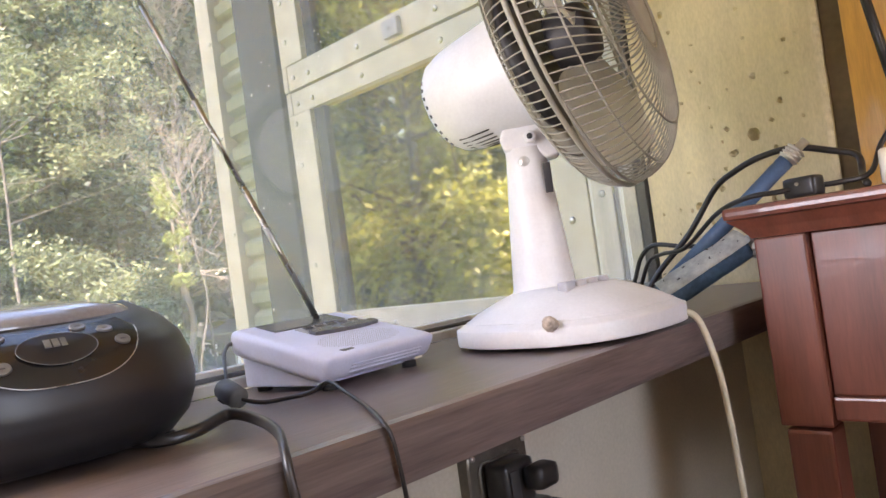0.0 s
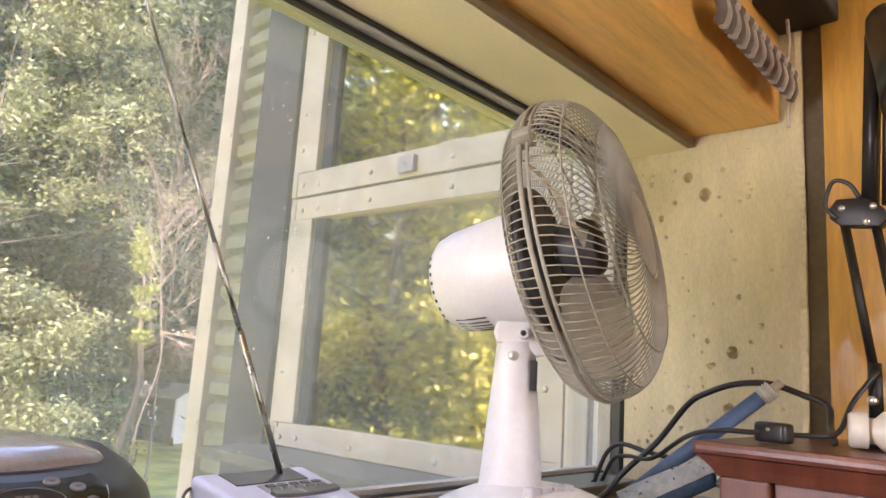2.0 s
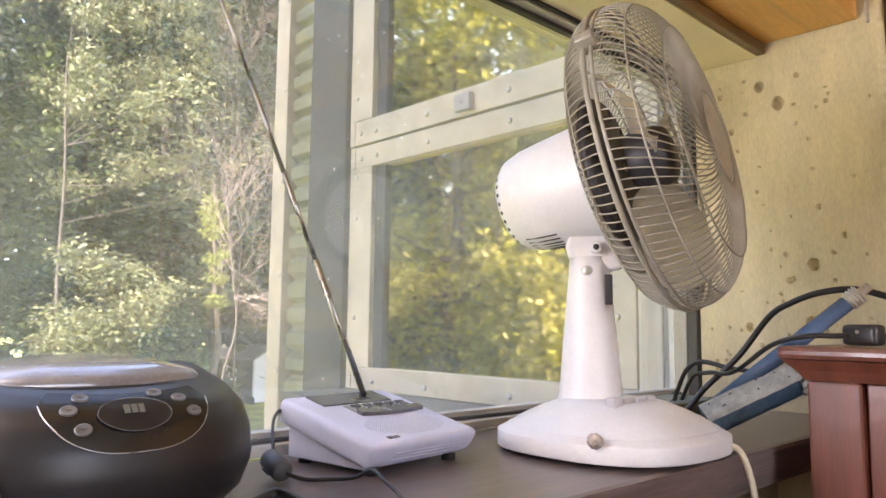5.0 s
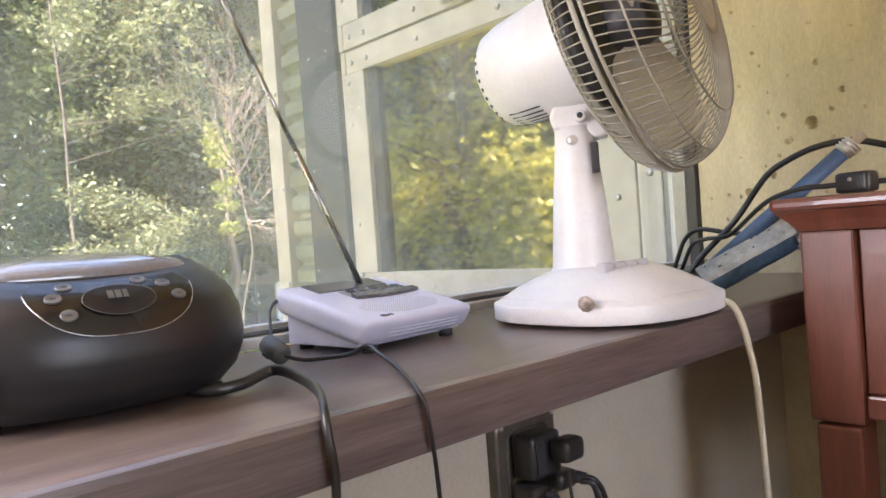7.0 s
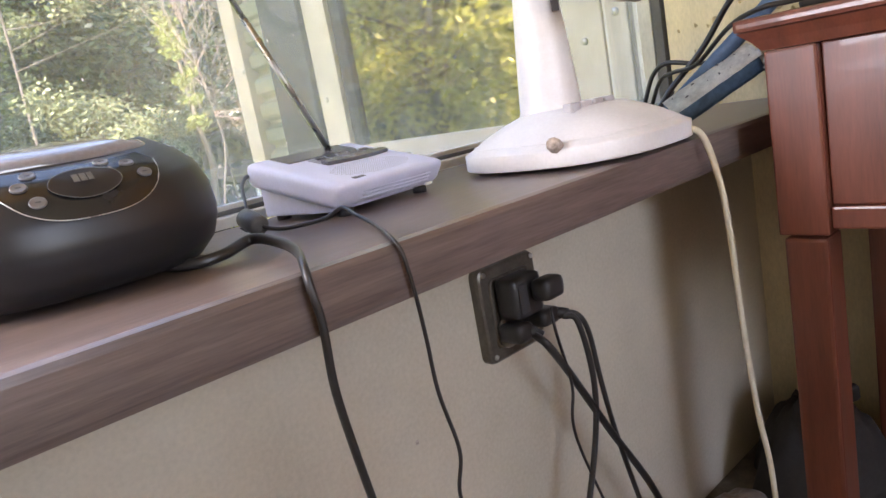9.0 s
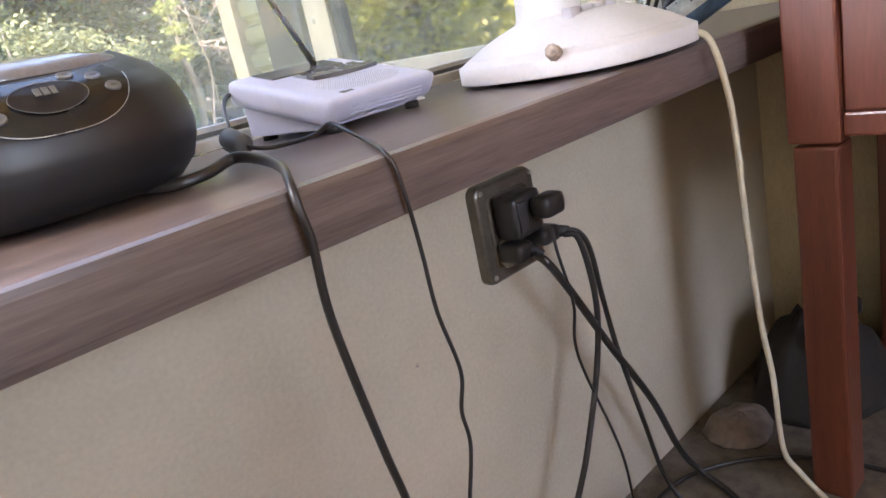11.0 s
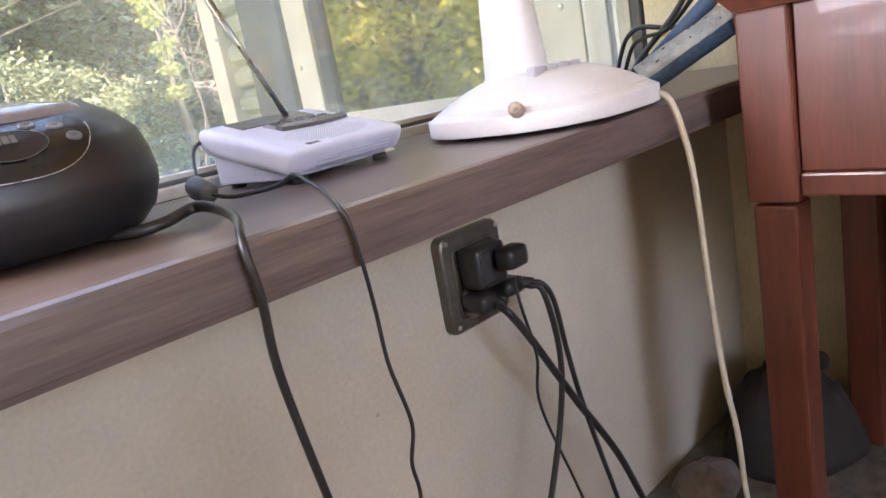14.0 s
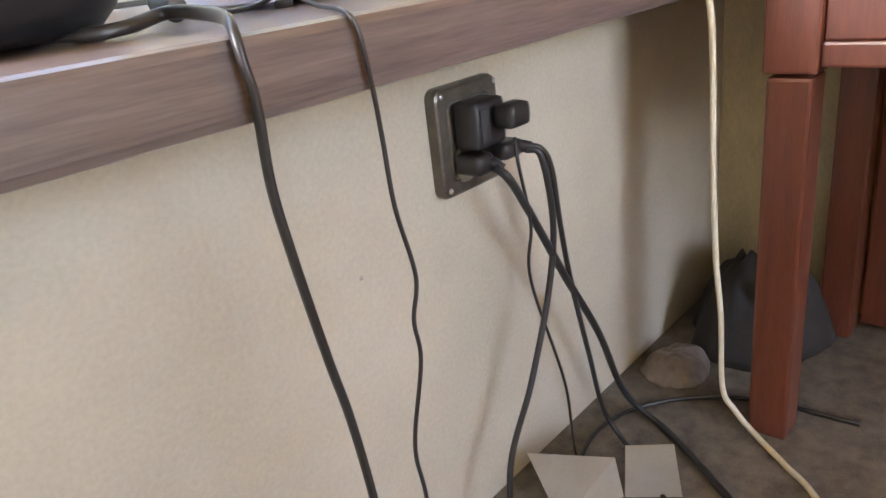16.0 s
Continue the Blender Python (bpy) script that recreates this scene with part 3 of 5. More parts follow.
def branches(rng, base, height, lean, limbs, droop=0.0, r0=0.16, twigs=3, split=False, wide=1.0, low=0.18):
    """A trunk with limbs and twigs: rows of a path with its radii, and the tips."""
    trunk = [Vector(base) + Vector((lean[0] * k / 6 * height + rng.uniform(-0.1, 0.1), lean[1] * k / 6 * height + rng.uniform(-0.1, 0.1), height * k / 6)) for k in range(7)]
    paths, tips = [(trunk, [r0 * (1 - 0.13 * k) for k in range(7)])], [trunk[-1]]
    for i in range(limbs):
        f = rng.uniform(low, 0.98)
        k = min(5, int(f * 6))
        start = trunk[k].lerp(trunk[k + 1], f * 6 - k)
        ang = rng.uniform(0, 2 * math.pi)
        if split:
            droop = 0.6 if f < 0.68 else -0.45
        reach = wide * height * rng.uniform(0.16, 0.34) * (1.15 - 0.6 * f)
        d = Vector((math.cos(ang), math.sin(ang), rng.uniform(0.1, 0.9) - droop))
        path = [start]
        for s in range(4):
            d = d + Vector((rng.uniform(-0.3, 0.3), rng.uniform(-0.3, 0.3), rng.uniform(-0.15, 0.25) - droop * 0.5))
            path.append(path[-1] + d.normalized() * reach / 4)
        rr = r0 * 0.38 * (1.1 - 0.6 * f)
        paths.append((path, [rr * (1 - 0.22 * s) for s in range(5)]))
        tips += path[2:]
        for _ in range(twigs):
            s = rng.randint(1, 4)
            d2 = (path[s] - path[s - 1]).normalized() + Vector((rng.uniform(-0.9, 0.9), rng.uniform(-0.9, 0.9), rng.uniform(-0.3, 0.8) - droop))
            e = path[s] + d2.normalized() * reach * rng.uniform(0.25, 0.5)
            mid = path[s].lerp(e, 0.5) + Vector((0, 0, rng.uniform(-0.05, 0.12) * reach))
            paths.append(([path[s], mid, e], [rr * 0.4, rr * 0.25, rr * 0.1]))
            tips += [mid, e]
    return paths, tips


def leaf_cloud(rng, centres, spread, count, size):
    """Many small folded leaves in uneven clumps about the given centres."""
    verts, faces = [], []
    for c in centres:
        n = int(count * rng.uniform(0.4, 1.6))
        s = spread * rng.uniform(0.6, 1.3)
        for _ in range(n):
            p = Vector(c) + Vector((rng.gauss(0, s), rng.gauss(0, s), rng.gauss(0, s * 0.62)))
            a = Vector((rng.gauss(0, 1), rng.gauss(0, 1), rng.gauss(0, 0.6))).normalized()
            b = a.cross(Vector((rng.gauss(0, 1), rng.gauss(0, 1), rng.gauss(0, 1)))).normalized()
            l = size * rng.uniform(0.6, 1.35)
            i = len(verts)
            verts += [p - a * l, p - b * l * 0.45, p + a * l, p + b * l * 0.45]
            faces.append((i, i + 1, i + 2, i + 3))
    return verts, faces


def mesh_part(name, verts, faces, mat, parent=None):
    me = bpy.data.meshes.new(name)
    me.from_pydata([tuple(v) for v in verts], [], faces)
    me.materials.append(M[mat])
    ob = new(name, me)
    if parent:
        under(ob, parent)
    return ob


def tree(name, seed, at, height, leaf, label, limbs=26, count=26, spread=0.34, size=0.085, lean=(0, 0), droop=0.0, bark="bark", category="tree", r0=0.16, twigs=3, group="trees along the lawn", split=False, wide=1.0, low=0.18):
    rng = random.Random(seed)
    t = thing(name, at, label, category, group)
    paths, tips = branches(rng, at, height, lean, limbs, droop, r0, twigs, split, wide, low)
    bm, fine = bmesh.new(), bmesh.new()
    for i, (p, r) in enumerate(paths):
        sweep(smooth_path(p, 3), [r[0] + (r[-1] - r[0]) * k / (3 * (len(p) - 1)) for k in range(3 * (len(p) - 1) + 1)], 6 if i else 9, bm=fine if i and not count else bm)
    part("trunk", bm, "bark", t)
    if not count:
        part("twigs", fine, bark, t, "pale leafless twigs")
    else:
        fine.free()
    if count:
        v, f = leaf_cloud(rng, tips, spread, count, size)
        mesh_part("crown", v, f, leaf, t)
    return t


def away(azimuth, distance):
    """A spot on the ground, by degrees from straight out of the window and metres."""
    a = radians(azimuth)
    return (0.14 + distance * math.sin(a), 0.06 + distance * math.cos(a), GROUND)


tree("tree", 1, away(15.5, 12.0), 9.8, "leaf_p", "broadleaf tree with pale yellowing leaves", 38, 100, 0.15, 0.042, low=0.42, wide=1.25, r0=0.034)
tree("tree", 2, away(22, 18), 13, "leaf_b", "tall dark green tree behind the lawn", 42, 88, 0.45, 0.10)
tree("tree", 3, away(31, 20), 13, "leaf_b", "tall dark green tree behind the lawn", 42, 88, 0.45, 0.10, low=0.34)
tree("tree", 4, away(5, 16), 12, "leaf_a", "olive green broadleaf tree", 40, 72, 0.40, 0.085)
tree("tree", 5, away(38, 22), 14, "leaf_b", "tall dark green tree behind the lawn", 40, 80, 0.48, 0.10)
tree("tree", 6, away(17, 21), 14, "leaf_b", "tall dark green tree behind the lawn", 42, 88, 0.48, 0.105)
tree("tree", 7, away(26, 24), 15, "leaf_a", "olive green broadleaf tree", 42, 88, 0.48, 0.105)
tree("tree", 8, away(26, 11.9), 4.7, "leaf_v", "slender tree wrapped in yellow-green vine", 16, 30, 0.06, 0.04, r0=0.08, wide=0.13, low=0.6)
tree("bare_tree", 9, away(27.2, 11.2), 5.4, "leaf_a", "bare grey-pink tree with drooping dead twigs", 26, 0, bark="bark_pale", r0=0.024, twigs=12, group="", split=True, wide=1.0, low=0.56)
tree("bare_tree", 10, away(27.6, 12.4), 7.9, "leaf_a", "bare upright tree with fine reddish twigs", 30, 0, droop=-0.4, bark="bark_pale", r0=0.024, twigs=12, group="", wide=0.95, low=0.4)
for k, (az, d, h, leaf, what) in enumerate([(9, 11, 2.9, "leaf_b", "dense green shrub below the trees"), (19.5, 11, 3.3, "leaf_p", "shrub with pale sunlit leaves"), (15, 14, 3.6, "leaf_b", "dense green shrub below the trees"), (22, 14, 3.2, "leaf_b", "dense green shrub below the trees"), (20.5, 15, 2.4, "leaf_b", "dense green shrub below the trees"), (27, 29, 3.6, "leaf_b", "dense green shrub below the trees"), (31, 30, 3.8, "leaf_b", "dense green shrub below the trees"), (34, 27, 3.4, "leaf_b", "dense green shrub below the trees"), (3, 13, 3.2, "leaf_b", "dense green shrub below the trees")]):
    tree("shrub", 30 + k, away(az, d), h, leaf, what, 22, 80, 0.16, 0.041, category="shrub", r0=0.05, twigs=3, group="shrubs below the trees")
for k, (x, y, h, leaf, what) in enumerate([(-6.5, 9.5, 9.5, "leaf_y", "sunlit yellow-green tree beside the house"), (-9.5, 8.0, 10.5, "leaf_y", "sunlit yellow-green tree beside the house"), (-8.0, 11.5, 11, "leaf_y", "sunlit yellow-green tree beside the house"), (-11.5, 11, 12, "leaf_a", "olive green broadleaf tree"), (-5.2, 12.0, 11, "leaf_a", "olive green broadleaf tree"), (-8.5, 9.4, 6.5, "leaf_y", "sunlit yellow-green tree beside the house"), (-10.6, 9.6, 7.5, "leaf_a", "olive green broadleaf tree"), (-13, 7.5, 12, "leaf_y", "sunlit yellow-green tree beside the house")]):
    tree("tree", 50 + k, (x, y, GROUND), h, leaf, what, 34, 34, 0.42, 0.085, group="trees beside the house")
for k, (x, y) in enumerate([(-6.0, 7.6), (-8.2, 7.0), (-10.4, 6.6), (-7.2, 8.8), (-9.4, 8.4), (-5.0, 9.5)]):
    tree("shrub", 60 + k, (x, y, GROUND), 3.4, "leaf_y", "sunlit yellow-green shrub beside the house", 22, 34, 0.28, 0.075, category="shrub", r0=0.05, group="shrubs beside the house")
rng = random.Random(77)
spots = []
for _ in range(2300):
    a = radians(rng.uniform(-75, 55))
    d = rng.uniform(27, 34)
    spots.append((d * math.sin(a), d * math.cos(a), GROUND + rng.uniform(0, 1) ** 0.8 * 15))
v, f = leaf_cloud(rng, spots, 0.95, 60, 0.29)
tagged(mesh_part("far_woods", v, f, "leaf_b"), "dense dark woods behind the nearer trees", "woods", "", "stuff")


# ---- table fan ----
def fan():
    base = Vector((0.807, 0.508, SILL))
    t = thing("table_fan", base, "white oscillating table fan with wire cage, grimy at the base", "fan")
    bm = lathe([(0.0, 0.004), (0.108, 0.004), (0.1115, 0.0048), (0.112, 0.006), (0.112, 0.0205), (0.1114, 0.0215), (0.1095, 0.0222), (0.101, 0.0275), (0.088, 0.036), (0.070, 0.045), (0.054, 0.0515), (0.042, 0.0545), (0.0, 0.056)], 72, Matrix.Translation(base), square=2.6)
    b = part("base", bm, "fan", t)
    for k in range(3):
        a = radians(40 + 120 * k)
        part("foot", lathe([(0.0, 0.0), (0.010, 0.0), (0.010, 0.0045), (0.0, 0.0045)], 12, Matrix.Translation(base + Vector((0.085 * math.cos(a), 0.085 * math.sin(a), 0)))), "rubber", t)
    seam = [base + Vector((0.1015 * (abs(math.cos(q)) ** 2.6 + abs(math.sin(q)) ** 2.6) ** (-1 / 2.6) * math.cos(q), 0.1015 * (abs(math.cos(q)) ** 2.6 + abs(math.sin(q)) ** 2.6) ** (-1 / 2.6) * math.sin(q), 0.0272)) for q in [2 * math.pi * i / 72 for i in range(72)]]
    part("seam", sweep(seam, 0.0006, 6, 1.0, None, None, True), "fan", b)
    row = Vector((0.99, -0.12, 0)).normalized()
    for k in range(4):
        p = Vector((0.763 + 0.0175 * k, 0.476 - 0.002 * k, SILL + 0.053))
        part("button", box((-0.0072, -0.006, -0.004), (0.0072, 0.006, 0.0065), 0.002, None, Matrix.Translation(p) @ Matrix.Rotation(math.atan2(row.y, row.x), 4, "Z")), "button", b, "grey-white speed button")
    knob_at = Vector((0.700, 0.456, SILL + 0.026))
    part("timer_knob", lathe([(0.0, 0.009), (0.0045, 0.009), (0.006, 0.0065), (0.0072, 0.002), (0.0072, -0.008)], 9, aim(knob_at, (-0.85, -0.35, 0.35))), "stain", b, "small grimy stump of a knob")
    pole = Vector((0.800, 0.530, 0))
    prof = [(0.036, SILL + 0.050), (0.0335, SILL + 0.056), (0.0325, SILL + 0.07), (0.0285, SILL + 0.12), (0.0245, SILL + 0.165), (0.0222, SILL + 0.19), (0.0215, SILL + 0.205), (0.0, SILL + 0.206)]
    part("pole", lathe(prof, 36, Matrix.Translation(pole)), "fan", t)
    a = (Vector((0.230, -0.973, 0)).normalized() * math.cos(radians(12.3)) + Vector((0, 0, math.sin(radians(12.3))))).normalized()
    p0 = Vector((0.800, 0.533, 1.092))
    across = a.cross(Vector((0, 0, 1))).normalized()
    # neck and tilt joint
    right, deep = Vector((0.58, -0.81, 0)).normalized(), Vector((0.81, 0.58, 0)).normalized()
    bm = bmesh.new()
    shape = [(-0.026, 1.016), (-0.020, 1.030), (-0.008, 1.040), (0.018, 1.047), (0.034, 1.022), (0.038, 0.999), (0.034, 0.992), (0.022, 0.990), (0.012, 1.000), (-0.022, 1.003)]
    bm.faces.new([bm.verts.new(pole + right * u + deep * -0.017 + Vector((0, 0, z))) for u, z in shape])
    bmesh.ops.recalc_face_normals(bm, faces=bm.faces[:])
    grown = bmesh.ops.extrude_face_region(bm, geom=bm.faces[:])
    bmesh.ops.translate(bm, verts=[v for v in grown["geom"] if isinstance(v, bmesh.types.BMVert)], vec=deep * 0.034)
    bmesh.ops.bevel(bm, geom=bm.edges[:], offset=0.004, segments=3, affect="EDGES", profile=0.6)
    neck = part("neck", bm, "fan", t)
    part("tilt_screw", lathe([(0.0, 0.006), (0.005, 0.006), (0.0075, 0.003), (0.0075, -0.004)], 12, aim(Vector((0.785, 0.522, 0.989)), (-0.80, -0.55, 0))), "silver", neck, "silver tilt screw")
    pin_at = pole + right * 0.007 - deep * 0.018 + Vector((0, 0, 1.014))
    pin = part("oscillation_pin", lathe([(0.0035, 0.010), (0.006, 0.010), (0.0065, 0.008), (0.0065, -0.010)], 14, aim(pin_at, -deep)), "fan", neck)
    part("pin_hole", lathe([(0.0, 0.0102), (0.0032, 0.0102), (0.0032, 0.004)], 12, aim(pin_at, -deep)), "hub", pin)
    part("collar", lathe([(0.0, 0.0), (0.026, 0.0), (0.030, 0.006), (0.031, 0.014), (0.0, 0.015)], 28, aim(p0 - Vector((0, 0, 0.062)) + a * 0.012, (0.05, -0.1, 1))), "fan", neck)
    part("slot", box((-0.004, -0.001, -0.022), (0.004, 0.0015, 0.010), 0.0005, None, aim(Vector((0.795, 0.502, 0.975)), (0, 0, 1), math.atan2(-0.55, -0.8) + math.pi / 2)), "hub", neck, "dark slot in the neck")
    # motor housing
    axis = aim(p0 - Vector((0, 0, 0.004)), a)
    prof = [(0.0, -0.097), (0.028, -0.096), (0.045, -0.091), (0.054, -0.081), (0.0595, -0.062), (0.062, -0.035), (0.0645, 0.0), (0.066, 0.015), (0.066, 0.022), (0.0, 0.024)]
    motor = part("motor_housing", lathe(prof, 44, axis), "fan", t)
    for k in range(9):
        q = radians(150 + 12 * k)
        c = axis @ Vector((0.0495 * math.cos(q), 0.0495 * math.sin(q), -0.0865))
        part("vent", lathe([(0.0, 0.001), (0.0022, 0.001), (0.0022, -0.004)], 8, aim(c, axis.to_3x3() @ Vector((0.6 * math.cos(q), 0.6 * math.sin(q), -0.8)))), "hub", motor)
    down = (Vector((0, 0, -1)) - a * Vector((0, 0, -1)).dot(a)).normalized()
    side = a.cross(down).normalized()
    if side.dot(Vector((-0.85, -0.52, 0))) < 0:
        side = -side
    for k in range(7):
        q = radians(-12 + 7 * k)
        out = down * math.cos(q) + side * math.sin(q)
        part("vent_slit", sweep([p0 + a * z + out * r for z, r in ((-0.072, 0.0605), (-0.055, 0.0638), (-0.034, 0.0661))], 0.0009, 5), "hub", motor)
    axis = aim(p0 - a * 0.004, a) @ Matrix.Diagonal((0.955, 0.955, 1.0, 1.0))
    back_plate = part("back_plate", lathe([(0.058, 0.026), (0.074, 0.025), (0.084, 0.030), (0.087, 0.037), (0.084, 0.041), (0.060, 0.042)], 48, axis), "hub", t, "dark motor front plate behind the blades")
    for k in range(14):
        q = 2 * math.pi * k / 14
        part("vent_slot", box((-0.0075, -0.0022, -0.001), (0.0075, 0.0022, 0.0012), 0.0008, None, axis @ Matrix.Rotation(q, 4, "Z") @ Matrix.Translation((0.0715, 0, 0.0415))), "rubber", back_plate, smooth=False)
    # cage
    ring_s, R = 0.078, 0.172
    ringbm = sweep([axis @ Vector((R * math.cos(q), R * math.sin(q), ring_s)) for q in [2 * math.pi * i / 72 for i in range(72)]], 0.0025, 8, 1.0, None, None, True)
    part("cage_ring", ringbm, "wire", t, "joint ring of the cage")
    part("cage_ring", sweep([axis @ Vector((R * math.cos(q), R * math.sin(q), ring_s + 0.008)) for q in [2 * math.pi * i / 72 for i in range(72)]], 0.0019, 8, 1.0, None, None, True), "wire", t)

    def wire_mesh(points, r):
        bm = sweep(smooth_path(points, 4), r, 5)
        finish(bm)
        me = bpy.data.meshes.new("wire")
        bm.to_mesh(me)
        bm.free()
        me.materials.append(M["wire"])
        return me

    def circle(parent, r, s, w=0.0011):
        return part("hoop", sweep([axis @ Vector((r * math.cos(q), r * math.sin(q), s)) for q in [2 * math.pi * i / 64 for i in range(64)]], w, 5, 1.0, None, None, True), "wire", parent)

    rear = part("rear_cage", sweep([axis @ Vector((0.086 * math.cos(q), 0.086 * math.sin(q), 0.031)) for q in [2 * math.pi * i / 64 for i in range(64)]], 0.002, 6, 1.0, None, None, True), "wire", t)
    me = wire_mesh([(0.084, 0, 0.031), (0.115, 0, 0.0365), (0.140, 0, 0.0445), (0.158, 0, 0.054), (0.168, 0, 0.066), (0.172, 0, 0.078)], 0.00085)
    for k in range(112):
        w = new("wire", me)
        w.matrix_basis = axis @ Matrix.Rotation(2 * math.pi * k / 112, 4, "Z")
        under(w, rear)
    circle(rear, 0.120, 0.0378)
    circle(rear, 0.158, 0.0538)
    front = part("front_cage", sweep([axis @ Vector((0.046 * math.cos(q), 0.046 * math.sin(q), 0.148)) for q in [2 * math.pi * i / 48 for i in range(48)]], 0.0022, 6, 1.0, None, None, True), "wire", t)
    me = wire_mesh([(0.172, 0, 0.084), (0.169, 0.004, 0.102), (0.155, 0.012, 0.122), (0.125, 0.022, 0.138), (0.085, 0.028, 0.147), (0.044, 0.024, 0.150)], 0.00085)
    for k in range(112):
        w = new("wire", me)
        w.matrix_basis = axis @ Matrix.Rotation(2 * math.pi * k / 112, 4, "Z")
        under(w, front)
    circle(front, 0.1285, 0.1385)
    circle(front, 0.162, 0.115)
    part("badge", lathe([(0.0, 0.153), (0.030, 0.1525), (0.044, 0.150), (0.046, 0.147), (0.0, 0.146)], 36, axis), "wire", front, "round cap at the middle of the cage")
    want = (Vector((-0.85, -0.52, 0.0)) * 0.84 + Vector((0, 0, 0.50))).normalized()
    CLIP = max(range(0, 360, 5), key=lambda q: (axis.to_3x3() @ Vector((math.cos(radians(q)), math.sin(radians(q)), 0))).dot(want))
    part("clip", box((-0.010, -0.006, -0.006), (0.010, 0.006, 0.012), 0.002, None, axis @ Matrix.Rotation(radians(CLIP), 4, "Z") @ Matrix.Translation((R + 0.002, 0, ring_s + 0.002))), "wire", t, "cage clip")
    # hub and blades
    hub = part("hub", lathe([(0.0, 0.104), (0.020, 0.104), (0.030, 0.100), (0.0345, 0.092), (0.0355, 0.064), (0.033, 0.060), (0.0, 0.060)], 36, axis), "hub", t, "dark grey blade hub")
    part("shaft", lathe([(0.006, 0.05), (0.006, 0.075)], 10, axis), "silver", t)
    for k in range(3):
        bm = bmesh.new()
        top, n = [], 12
        for i in range(n + 1):
            f = i / n
            r = 0.032 + 0.118 * f
            half = radians(14 + 30 * math.sin(math.pi * min(1, f * 1.05) ** 0.8) * 1.0)
            row = []
            for j in range(9):
                q = half * (j / 4 - 1) + 0.3 * f
                rr = r - 0.012 * (abs(j / 4 - 1) ** 2.5) * (f > 0.5)
                row.append(bm.verts.new(axis @ Matrix.Rotation(radians(120 * k + BLADE), 4, "Z") @ Vector((rr * math.cos(q), rr * math.sin(q), 0.084 + 0.027 * (j / 4 - 1) * (0.55 + 0.45 * f)))))
            top.append(row)
        for p, q in zip(top, top[1:]):
            for j in range(8):
                bm.faces.new((p[j], p[j + 1], q[j + 1], q[j]))
        bmesh.ops.solidify(bm, geom=bm.faces[:], thickness=0.0018)
        part("blade", bm, "blade", t, "milky plastic fan blade")
    return t


BLADE = -98
fan_thing = fan()
cable("power_cord", [(0.855, 0.42, SILL + 0.012), (0.866, 0.397, SILL + 0.006), (0.872, 0.385, 0.758), (0.880, 0.383, 0.70), (0.893, 0.385, 0.589), (0.908, 0.385, 0.48), (0.925, 0.384, 0.403), (0.938, 0.384, 0.300), (0.948, 0.372, FLOOR + 0.03), (0.945, 0.345, FLOOR + 0.006), (0.91, 0.30, FLOOR + 0.005), (0.866, 0.25, FLOOR + 0.005), (0.75, 0.18, FLOOR + 0.005)], 0.0024, "cord_white", "ivory fan cord hanging to the carpet", flat=1.5, parent=fan_thing)


